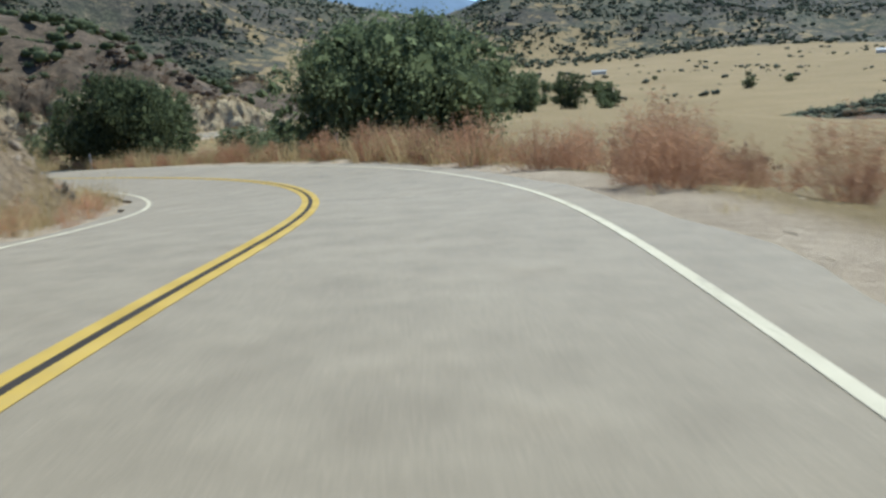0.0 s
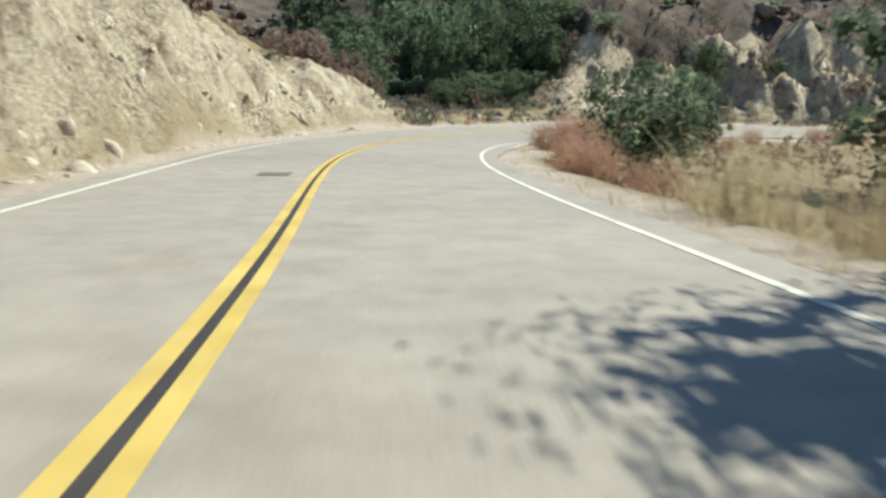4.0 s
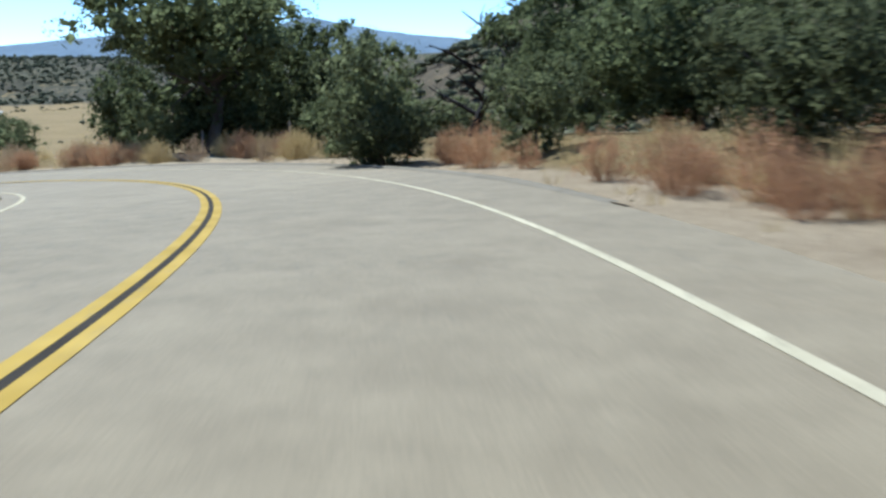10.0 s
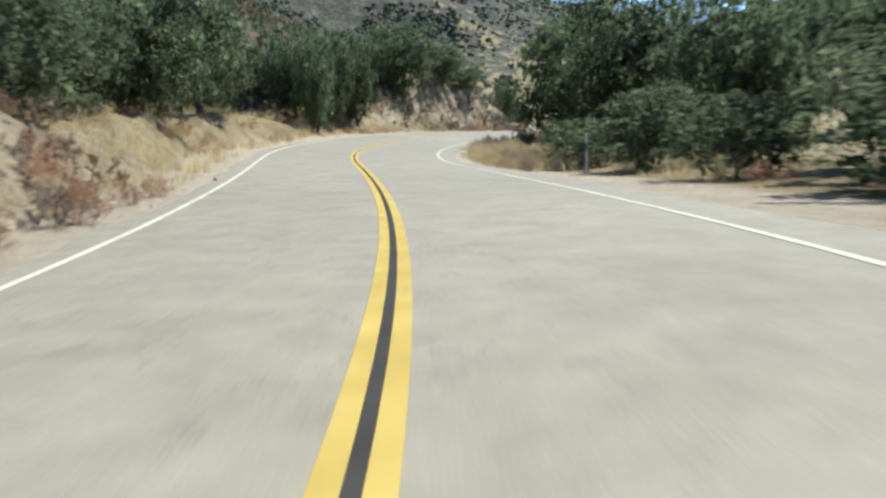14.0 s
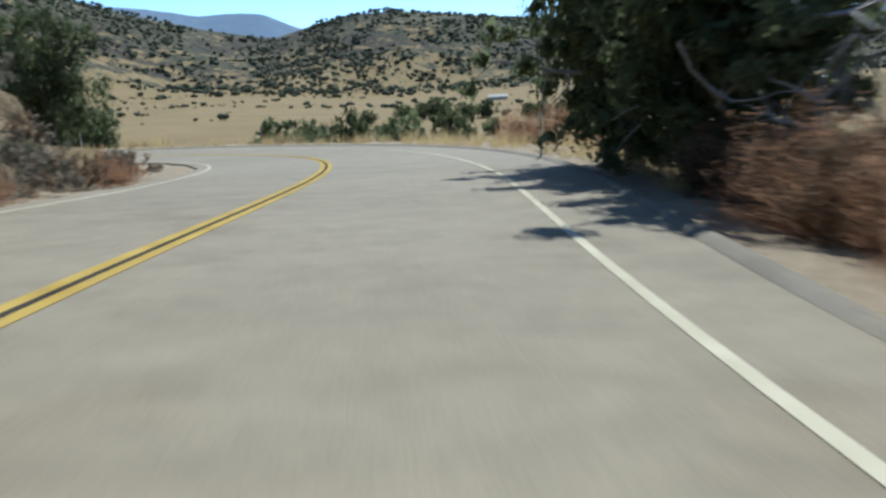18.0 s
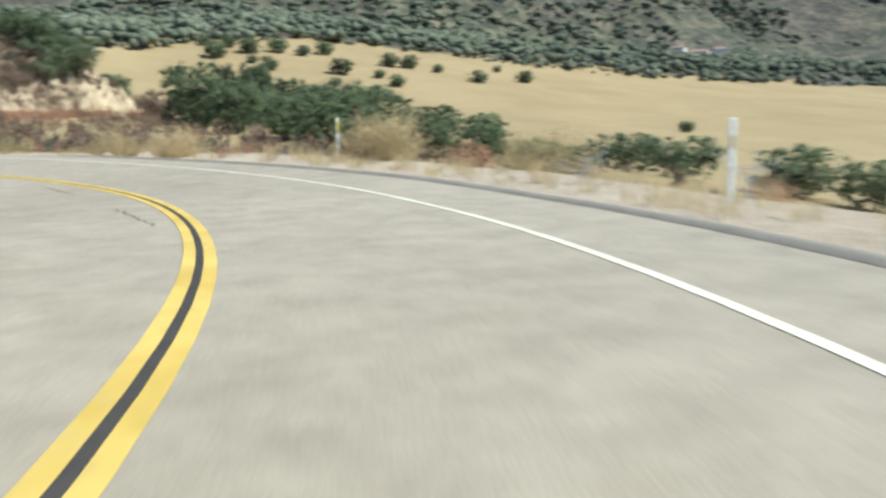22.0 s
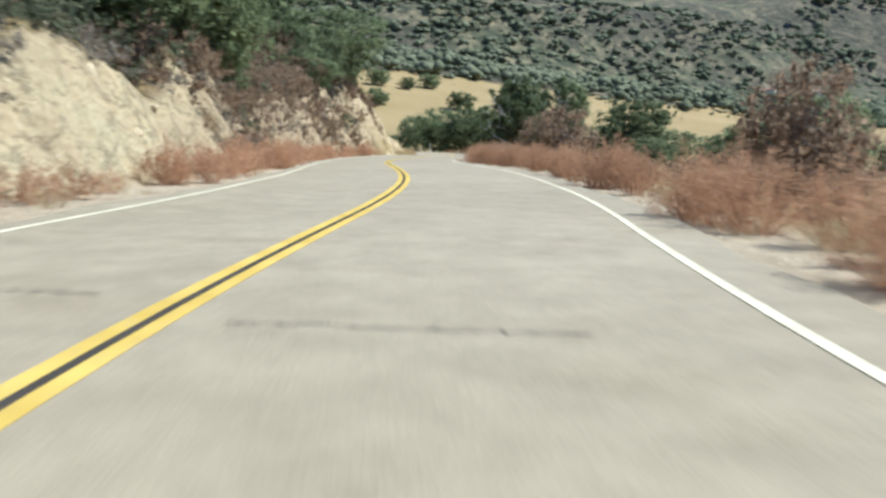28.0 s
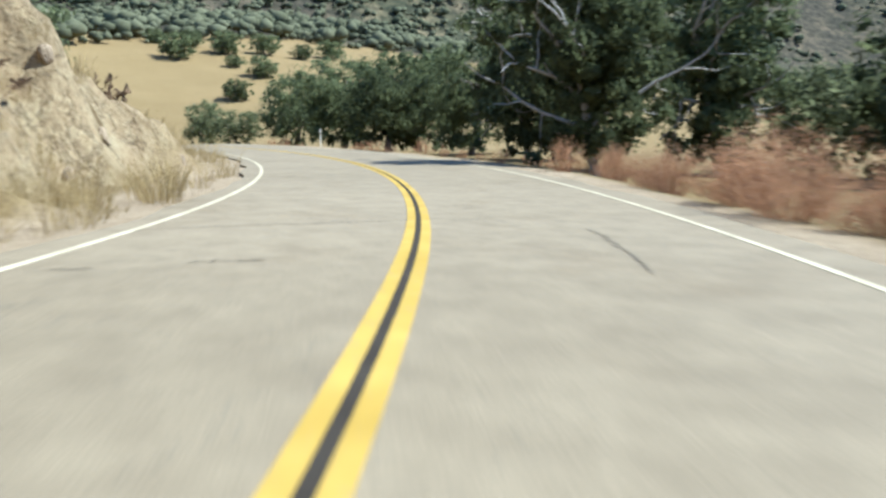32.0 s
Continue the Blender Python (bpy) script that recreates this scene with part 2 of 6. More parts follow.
CHAR = two_tone("charred_bark", (0.018, 0.014, 0.012), (0.05, 0.04, 0.035), 3.0, 0.95, 20, 0.8, 0.05)
PALE_BARK = two_tone("pale_bark", (0.28, 0.25, 0.21), (0.48, 0.44, 0.38), 2.0, 0.9, 16, 0.4, 0.03)
OAK_LEAF = leafy("oak_leaves", (0.078, 0.089, 0.040), (0.182, 0.200, 0.094), 1.0)
BUSH_LEAF = leafy("bush_leaves", (0.092, 0.102, 0.046), (0.205, 0.216, 0.108), 1.0)
RUSSET = leafy("russet_weed", (0.265, 0.140, 0.070), (0.475, 0.278, 0.158), 0.95)
GOLD = leafy("golden_straw", (0.33, 0.235, 0.105), (0.60, 0.46, 0.225), 0.95)
BROWN = leafy("brown_scrub", (0.145, 0.092, 0.054), (0.29, 0.20, 0.125), 0.95)
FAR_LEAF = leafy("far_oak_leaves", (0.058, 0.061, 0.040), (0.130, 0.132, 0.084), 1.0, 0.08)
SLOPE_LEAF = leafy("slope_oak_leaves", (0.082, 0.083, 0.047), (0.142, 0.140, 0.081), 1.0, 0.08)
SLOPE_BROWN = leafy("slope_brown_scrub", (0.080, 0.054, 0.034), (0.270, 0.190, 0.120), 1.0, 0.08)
# aerial haze painted in: blue-grey base colour and a faint bluish emission
FAR_BLUE = two_tone("haze_tinted_mountain", (0.075, 0.092, 0.115), (0.130, 0.150, 0.175), 0.004, 1.0, 0.02, spec=0.0)
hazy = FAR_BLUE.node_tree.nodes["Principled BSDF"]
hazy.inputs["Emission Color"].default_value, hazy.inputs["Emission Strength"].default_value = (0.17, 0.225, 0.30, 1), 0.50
GREEN_SCRUB = leafy("green_scrub", (0.085, 0.090, 0.048), (0.190, 0.192, 0.110), 0.95)
TAN = leafy("tan_dry_weed", (0.25, 0.168, 0.098), (0.46, 0.335, 0.215), 0.95)
GREY_SCRUB = leafy("grey_scrub", (0.15, 0.12, 0.085), (0.30, 0.25, 0.18), 0.95)
STONE = two_tone("pale_stone", (0.32, 0.235, 0.135), (0.52, 0.41, 0.25), 2.0, 0.95, 14, 0.7, 0.06)
POST_WHITE = two_tone("post_plastic", (0.60, 0.57, 0.47), (0.74, 0.70, 0.60), 3.0, 0.5, 30)

# ---------------------------------------------------------------- the road's plan
STEP = 8.0
START = (-2.078, -0.003)
HEADING = [-4.1, -3.7, 6.1, 18.2, 25.6, 29.8, 32.0, 34.4, 36.4, 37.6, 38.9, 36.9, 31.6, 22.1, 10.7, -3.0, -19.7, -34.0, -47.7, -54.4, -55.7, -55.2, -48.4, -39.0, -28.6, -15.8, -4.5, 2.2, 6.4, 10.5, 14.7, 17.5, 19.0, 19.5, 16.4, 10.6, 3.3, -2.7, -6.8, -10.3, -13.7, -13.5, -8.5, 0.8, 13.0, 26.8, 44.4, 61.1, 74.6, 87.2, 100.9, 111.7, 117.7, 123.1, 123.2, 114.4, 98.5, 83.6, 70.8, 63.6, 60.1, 63.7, 68.2, 69.8, 68.9, 65.7, 60.7, 56.5, 55.3, 57.5, 62.0, 66.8, 71.5, 75.8, 79.9, 83.7, 87.3, 90.6, 93.8, 96.5]
LEVEL = [0.07, -1.52, -3.02, -4.41, -5.57, -6.36, -6.94, -7.42, -7.95, -8.92, -10.23, -11.67, -12.82, -13.77, -14.48, -15.11, -16.07, -17.0, -17.79, -18.23, -18.59, -18.62, -18.38, -17.83, -17.35, -17.0, -16.81, -16.59, -16.52, -16.27, -15.95, -15.62]
CROSSFALL = [0.032, 0.006, -0.011, -0.018, -0.023, -0.028, -0.014, -0.001, 0.005, 0.011, 0.017, 0.028, 0.041, 0.049, 0.045, 0.026, 0.017, 0.004, -0.017, -0.026, -0.032, -0.035, -0.037, -0.037, -0.013, 0.021, 0.057, 0.094, 0.096, 0.09, 0.079, 0.066, 0.041, 0.008, -0.004, -0.009, -0.006, -0.008, -0.015, -0.019, -0.042, -0.056, -0.044, -0.013, 0.008, 0.011, 0.008, 0.005, 0.017, 0.021, 0.007, 0.004, 0.014, 0.025, 0.035, 0.035, 0.023, 0.014, 0.01, 0.007, 0.006, 0.005, 0.004, 0.003]
LANE_R = [3.56, 3.4, 3.31, 3.29, 3.29, 3.3, 3.4, 3.49, 3.57, 3.73, 4.02, 4.13, 4.14, 4.11, 3.98, 3.73, 3.56, 3.42, 3.32, 3.3, 3.3, 3.33, 3.35, 3.38, 3.45, 3.53, 3.63, 3.72, 3.81, 3.89, 3.87, 3.8, 3.72, 3.63, 3.41, 3.16, 3.05, 3.06, 3.16, 3.27, 3.38, 3.47, 3.54, 3.59, 3.72, 3.95, 3.88, 3.71, 3.58, 3.5, 3.52, 3.55, 3.58, 3.6, 3.62, 3.6, 3.54, 3.52, 3.53, 3.53, 3.54, 3.54, 3.54, 3.54]
LANE_L = [3.23, 3.21, 3.19, 3.17, 3.19, 3.22, 3.31, 3.37, 3.36, 3.34, 3.32, 3.3, 3.28, 3.24, 3.24, 3.27, 3.29, 3.31, 3.32, 3.3, 3.25, 3.16, 3.14, 3.17, 3.25, 3.34, 3.37, 3.38, 3.39, 3.4, 3.4, 3.4, 3.4, 3.39, 3.39, 3.39, 3.38, 3.35, 3.31, 3.21, 3.04, 2.98, 3.12, 3.23, 3.26, 3.21, 3.21, 3.24, 3.28, 3.32, 3.35, 3.33, 3.27, 3.2, 3.13, 3.13, 3.22, 3.29, 3.34, 3.38, 3.39, 3.41, 3.42, 3.42]
BACK, END = -80.0, 626.0


def spline(values, step, s):
    v = np.asarray(values, float)
    s = np.clip(s / step, 0, len(v) - 1.001)
    i = s.astype(int)
    u = s - i
    p0, p1, p2, p3 = v[np.maximum(i - 1, 0)], v[i], v[i + 1], v[np.minimum(i + 2, len(v) - 1)]
    return 0.5 * (2 * p1 + (p2 - p0) * u + (2 * p0 - 5 * p1 + 4 * p2 - p3) * u * u + (3 * p1 - p0 - 3 * p2 + p3) * u ** 3)


FINE = 0.5
fs = np.arange(0, END + FINE, FINE)
fh = np.radians(spline(HEADING, STEP, fs))
fx = START[0] + np.concatenate([[0], np.cumsum((-np.sin(fh[1:]) - np.sin(fh[:-1])) / 2 * FINE)])
fy = START[1] + np.concatenate([[0], np.cumsum((np.cos(fh[1:]) + np.cos(fh[:-1])) / 2 * FINE)])
fz = spline(LEVEL, 20.0, fs)
back = np.arange(BACK, 0, FINE)
fx = np.concatenate([fx[0] - np.sin(fh[0]) * back, fx])
fy = np.concatenate([fy[0] + np.cos(fh[0]) * back, fy])
fz = np.concatenate([fz[0] - 0.07 * back, fz])
fh = np.concatenate([np.full(len(back), fh[0]), fh])
fs = np.concatenate([back, fs])


def knots(s, pairs):
    a = np.array(pairs, float)
    return np.interp(s, a[:, 0], a[:, 1])


def along(s, values):
    return np.interp(s, np.arange(len(values)) * 10.0, values)


def road_xyz(s, d):
    """World places at s along the yellow line and d to its left, on the road's own plane."""
    s, d = np.broadcast_arrays(np.asarray(s, float), np.asarray(d, float))
    h = np.interp(s, fs, fh)
    x = np.interp(s, fs, fx) - np.cos(h) * d
    y = np.interp(s, fs, fy) - np.sin(h) * d
    z = np.interp(s, fs, fz) + along(s, CROSSFALL) * np.clip(d, -7, 7)
    return np.stack([x, y, z], -1)


SHOULDER_R = [(-80, 0.7), (0, 0.9), (40, 0.5), (96, 0.5), (104, 0.9), (114, 0.7), (120, 0.5), (150, 0.9), (180, 1.6), (215, 1.7), (240, 0.9), (290, 0.8), (318, 0.9), (335, 1.7), (395, 1.6), (410, 1.0), (440, 0.7), (630, 0.6)]
SHOULDER_L = [(-80, 0.4), (40, 0.5), (630, 0.5)]


def edge_right(s):
    return along(s, LANE_R) + knots(s, SHOULDER_R)


def edge_left(s):
    return along(s, LANE_L) + knots(s, SHOULDER_L)


# ---------------------------------------------------------------- the land
def lattice(x, y, seed):
    n = np.sin(x * 127.1 + y * 311.7 + seed * 74.7) * 43758.5453
    return n - np.floor(n)


def value_noise(x, y, scale, seed=0):
    x, y = x / scale, y / scale
    i, j = np.floor(x), np.floor(y)
    u, v = x - i, y - j
    u, v = u * u * (3 - 2 * u), v * v * (3 - 2 * v)
    a, b = lattice(i, j, seed), lattice(i + 1, j, seed)
    c, e = lattice(i, j + 1, seed), lattice(i + 1, j + 1, seed)
    return (a * (1 - u) + b * u) * (1 - v) + (c * (1 - u) + e * u) * v - 0.5


def rough_noise(x, y, scale, seed=0, octaves=4):
    return sum(value_noise(x, y, scale / 2 ** k, seed + k) / 2 ** k for k in range(octaves))


def smooth(a, b, x):
    t = np.clip((x - a) / (b - a), 0, 1)
    return t * t * (3 - 2 * t)


def hill(x, y, cx, cy, height, rx, ry=None, turn=0.0):
    c, s = math.cos(radians(turn)), math.sin(radians(turn))
    u, v = (x - cx) * c + (y - cy) * s, -(x - cx) * s + (y - cy) * c
    return height * np.exp(-(u / rx) ** 2 - (v / (ry or rx)) ** 2)


# the land around by bearing from the valley's edge (degrees, left of +y): where the slopes begin and their crest
VIEW = (-40.0, 320.0)
BEARING = [-180, -120, -75, -60, -50, -36, -31, -27, -23.5, -20, -15, -12, -8, -6, -3, 0, 6.5, 12, 20, 34, 48, 56, 64, 71, 80, 90, 110, 140, 180]
FOOT_R = [900, 900, 1300, 1500, 1500, 1500, 1500, 1450, 1400, 1350, 1300, 1250, 1200, 1200, 1200, 1150, 1050, 1000, 950, 820, 640, 580, 540, 520, 440, 380, 330, 500, 900]
FOOT_E = [0, 0, -0.5, -0.5, -0.5, -0.5, -0.4, -0.3, -0.5, -0.7, -0.9, -0.9, -0.7, -0.55, -0.3, -0.3, -0.3, -0.2, 0, 0.7, 1.6, 2.7, 3.9, 4.7, 4.2, 5, 7, 4, 0]
CREST_R = [2400, 2400, 2400, 2400, 2400, 2400, 2300, 2250, 2200, 2150, 2100, 2100, 2100, 2100, 2100, 2100, 2000, 1900, 1800, 1800, 1700, 1600, 1500, 1500, 1500, 1500, 1500, 2000, 2400]
CREST_E = [4, 4, 2.5, 2.0, 2.0, 2.3, 2.4, 2.9, 3.3, 3.7, 4.2, 4.6, 4.1, 3.1, 3.3, 4.0, 5.8, 7.5, 10, 12, 13, 13, 13, 13, 13, 13, 13, 8, 4]


def from_view(x, y):
    """Distance and bearing from the valley's edge, and how far up the slope (0 at its foot, 1 at the crest)."""
    r, az = np.hypot(x - VIEW[0], y - VIEW[1]), np.degrees(np.arctan2(VIEW[0] - x, y - VIEW[1]))
    foot, top = np.interp(az, BEARING, FOOT_R), np.interp(az, BEARING, CREST_R)
    return r, az, (r - foot) / (top - foot)


def far_land(x, y):
    """The valley, the ridges beyond it, and the hills by the road."""
    r, az, t = from_view(x, y)
    by = lambda row: np.interp(az, BEARING, row)
    foot, top = by(FOOT_R), by(CREST_R)
    z_foot, z_top = foot * np.tan(np.radians(by(FOOT_E))) - 16, top * np.tan(np.radians(by(CREST_E))) - 16
    plain = np.interp(az, [-180, -60, 0, 30, 48, 64, 110, 140, 180], [-46, -44, -38, -36, -34, -32, -30, -40, -46])
    z = plain + (z_foot - plain) * np.clip((r - 170) / (foot - 170), 0, 1) ** 1.25 + 3 * rough_noise(x, y, 220, 3) * smooth(120, 400, r)
    up = np.clip(t, 0, 1)
    up = 0.55 * up + 0.45 * smooth(0, 1, up)
    folds = rough_noise(x, y, 520, 11, 5)
    z = z + (z_top - z_foot) * up * (1 + 0.22 * folds * smooth(1.0, 0.7, t)) - 0.5 * (z_top - z_foot) * smooth(1.0, 1.8, t)
    z = z - 0.35 * (z_top - z_foot) * smooth(0.02, 0.35, t) * smooth(1.0, 0.7, t) * np.abs(rough_noise(x, y, 330, 31, 4))
    z = z + hill(x, y, -115, 215, 52, 85, 95) + hill(x, y, -70, 60, 46, 70, 110) + hill(x, y, -20, -90, 48, 90)
    z = z + hill(x, y, 0, 200, 26, 60, 130) + hill(x, y, -110, 330, 24, 160, 45) + hill(x, y, -205, 318, 18, 55, 30)
    z = z + hill(x, y, 330, 110, 132, 150, 205) * (1 + 0.12 * rough_noise(x, y, 60, 41, 4))
    return z


# height of the bank on the inner and outer side, by distance along the road
BANK_L = [(-80, 3), (0, 1.3), (20, 2.4), (38, 5), (55, 4.6), (75, 3.2), (88, 6), (100, 7.2), (110, 4.4), (116, 2.2), (119, 0.5), (129, 0.6),
          (136, 7.5), (152, 7.5), (160, 5.5), (168, 4), (173, 2.4), (178, 0.8), (185, 0.6), (208, 1.0), (222, 2.8), (238, 3.0), (258, 1.5), (284, 1.2), (289, 0.4), (296, 0.5),
          (299, 1.6), (307, 2.4), (314, 4.5), (322, 4.6), (331, 4.4), (336, 3.0), (340, 0.8), (385, 1.2), (398, 4.8), (406, 7), (418, 8), (429, 6), (434, 0.9), (447, 0.8), (451, 3.2),
          (458, 3.9), (466, 3.6), (470, 0.8), (475, 0.8), (480, 2.1), (487, 2.7), (496, 3.0), (512, 3.6), (525, 3.5), (545, 7.2), (560, 7.5), (569, 4.5), (575, 1.5), (630, 0.8)]
BANK_R = [(-80, -1), (0, -0.6), (30, -0.8), (60, -1.0), (90, -1.2), (112, -0.4), (140, -0.5), (170, -0.5), (184, 0.7), (192, 0.5), (205, 0.2),
          (230, 0.25), (300, -0.3), (330, -1.0), (360, -2.6), (395, -2.4), (412, -0.5), (450, 0.0), (470, -0.3), (520, -0.8), (630, -0.4)]
VERGE_R = [(-80, 1.2), (60, 0.9), (120, 0.8), (150, 1.6), (178, 2.0), (215, 2.6), (235, 2.0), (290, 1.0), (330, 0.8), (342, 2.8), (405, 2.8), (416, 0.9), (630, 0.9)]
VERGE_L = [(-80, 0.8), (85, 1.0), (120, 1.6), (150, 1.4), (165, 0.8), (178, 0.8), (215, 2.2), (245, 1.6), (300, 1.0), (390, 2.4), (430, 2.0), (445, 1.4), (630, 1.2)]


# how pale the cut rock is
TONE_L = [(-80, 0.1), (72, 0.15), (88, 0.95), (108, 0.9), (120, 0.75), (165, 0.8), (215, 0.65), (250, 0.6), (306, 0.6), (314, 0.4), (330, 0.35), (390, 0.95), (494, 0.9), (506, 0.2), (539, 0.16), (552, 0.75), (630, 0.7)]
EASE_L = [(-80, 0.42), (78, 0.42), (88, 0.62), (118, 0.62), (130, 0.78), (168, 0.78), (180, 0.42), (388, 0.42), (400, 0.72), (426, 0.72), (434, 0.42), (535, 0.42), (548, 0.7), (575, 0.7), (630, 0.5)]
FALL_R = [(-80, 0.12), (140, 0.10), (175, 0.02), (290, 0.03), (345, 0.07), (400, 0.10), (420, 0.05), (630, 0.02)]


def nearest(x, y):
    s, d = np.empty(len(x)), np.empty(len(x))
    for a in range(0, len(x), 4000):
        px, py = x[a:a + 4000], y[a:a + 4000]
        q = (px[:, None] - fx[None, ::2]) ** 2 + (py[:, None] - fy[None, ::2]) ** 2
        k = q.argmin(1) * 2
        dx, dy = px - fx[k], py - fy[k]
        s[a:a + 4000] = fs[k] - dx * np.sin(fh[k]) + dy * np.cos(fh[k])
        side = -dx * np.cos(fh[k]) - dy * np.sin(fh[k])
        d[a:a + 4000] = np.sign(side) * np.sqrt(q.min(1))
        near = np.abs(side) < 12
        d[a:a + 4000][near] = side[near]
    return s, d


def bank_profile(s, d, x, y):
    """Height over the road's plane beside the pavement, and how much of it is cut rock."""
    w = rough_noise(x, y, 7.0, 40, 4)
    left = d > 0
    hl, hr = knots(s, BANK_L), knots(s, BANK_R)
    out_l = d - edge_left(s) - knots(s, VERGE_L) * (1 + 0.5 * rough_noise(x, y, 9.0, 50, 3))
    out_r = -d - edge_right(s) - knots(s, VERGE_R) * (1 + 0.5 * rough_noise(x, y, 9.0, 51, 3))
    run = 1.2 + knots(s, EASE_L) * hl
    rise = np.clip(out_l / run, 0, 1)
    ledge = 0.5 * hl * rough_noise(x, y, 3.2, 60, 4) * smooth(0, 0.25, rise) * smooth(1.8, 0.7, out_l / run)
    rill = -0.28 * hl * np.abs(rough_noise(s, d * 0.22, 2.6, 80, 4)) * smooth(0.02, 0.35, rise) * smooth(2.0, 0.9, out_l / run)
    crag = np.minimum(hl, 5) * (0.14 * np.abs(rough_noise(x, y, 0.7, 140, 2)) - 0.10 * np.abs(rough_noise(s, d * 0.3, 1.1, 150, 3)) + 0.26 * np.abs(rough_noise(x, y, 1.4, 120, 3)) - 0.34 * np.abs(rough_noise(x, y, 2.9, 130, 3))) * smooth(0.05, 0.3, rise) * smooth(2.2, 1.2, out_l / run)
    zl = crag + rill + hl * (0.25 * rise + 0.75 * smooth(0, 1, rise)) * (1 + 0.35 * w) + ledge + np.maximum(out_l - run, 0) * (0.06 + 0.055 * hl)
    zr = hr * smooth(0, 4.5, out_r) - np.maximum(out_r - 4, 0) * knots(s, FALL_R) + 0.25 * w * smooth(0, 3, out_r)
    verge = -0.06 + 0.08 * rough_noise(x, y, 2.5, 70, 3) * smooth(0, 0.6, np.where(left, d - edge_left(s), -d - edge_right(s)))
    inside = (d < edge_left(s) - 0.4) & (d > -edge_right(s) + 0.4)
    h = np.where(inside, -0.14, verge + np.where(left, np.maximum(zl, 0), zr))
    cut = np.where(left, smooth(0.05, 0.3, rise) * smooth(1.25, 0.9, out_l / run) * smooth(1.0, 2.2, hl), 0)
    bare = np.where(left, smooth(0.6, -0.1, out_l), smooth(0.9, -0.2, out_r))
    tone = knots(s, TONE_L)
    return h, cut, bare, tone


def land(x, y):
    """Height and cover (rock, scrub, bare dirt) of the ground."""
    x, y = np.asarray(x, float), np.asarray(y, float)
    s, d = nearest(x, y)
    sc = np.clip(s, BACK, END)
    h, cut, bare, tone = bank_profile(sc, d, x, y)
    plane = np.interp(sc, fs, fz) + along(sc, CROSSFALL) * np.clip(d, -7, 7)
    w = np.where(d > 0, smooth(16, 75, d), smooth(22, 240, -d))
    far = far_land(x, y)
    z = (plane + h) * (1 - w) + far * w
    _, az, t = from_view(x, y)
    slope = smooth(-0.015, 0.03, t + 0.02 * rough_noise(x, y, 90, 96, 3))
    dense = np.interp(az, [-180, -60, -30, -22, -8, 0, 8, 20, 40, 180], [0.60, 0.62, 0.55, 0.45, 0.40, 0.40, 0.45, 0.55, 0.76, 0.8])
    scrub = 0.30 + (dense - 0.30) * slope + slope * (0.16 * smooth(0.1, 0.6, t) * smooth(20, -10, az) + 0.26 * rough_noise(x, y, 260, 90, 4)) + 0.06 * rough_noise(x, y, 300, 95, 3)
    uneven = 70 * rough_noise(x, y, 130, 97, 4)
    side_hill = np.where(d > 0, smooth(8, 16, d), 0) * smooth(260, 150, np.abs(d) + uneven) * smooth(-240, -160, x + uneven)
    scrub = np.maximum(scrub, 0.3 + 0.5 * side_hill)
    woods = slope
    east = smooth(110, 150, x + uneven) * smooth(420, 330, y) * smooth(640, 520, x)
    scrub = np.maximum(scrub, 0.3 + 0.6 * east)
    woods = np.maximum(woods, 0.45 * east)
    return z, np.stack([cut, np.clip(scrub, 0, 1), bare * (1 - w), np.clip(woods, 0, 1)], -1), s, d, tone


def ground_height(x, y):
    return float(land(np.array([x]), np.array([y]))[0][0])


def link_mesh(name, verts, faces, mat, parent=None, smooth_shade=False):
    me = bpy.data.meshes.new(name)
    me.from_pydata([tuple(v) for v in verts], [], [tuple(f) for f in faces])
    me.materials.append(mat)
    if smooth_shade:
        me.polygons.foreach_set("use_smooth", [True] * len(me.polygons))
    me.update()
    ob = new(name, me)
    if parent:
        ob.parent = parent
    return ob


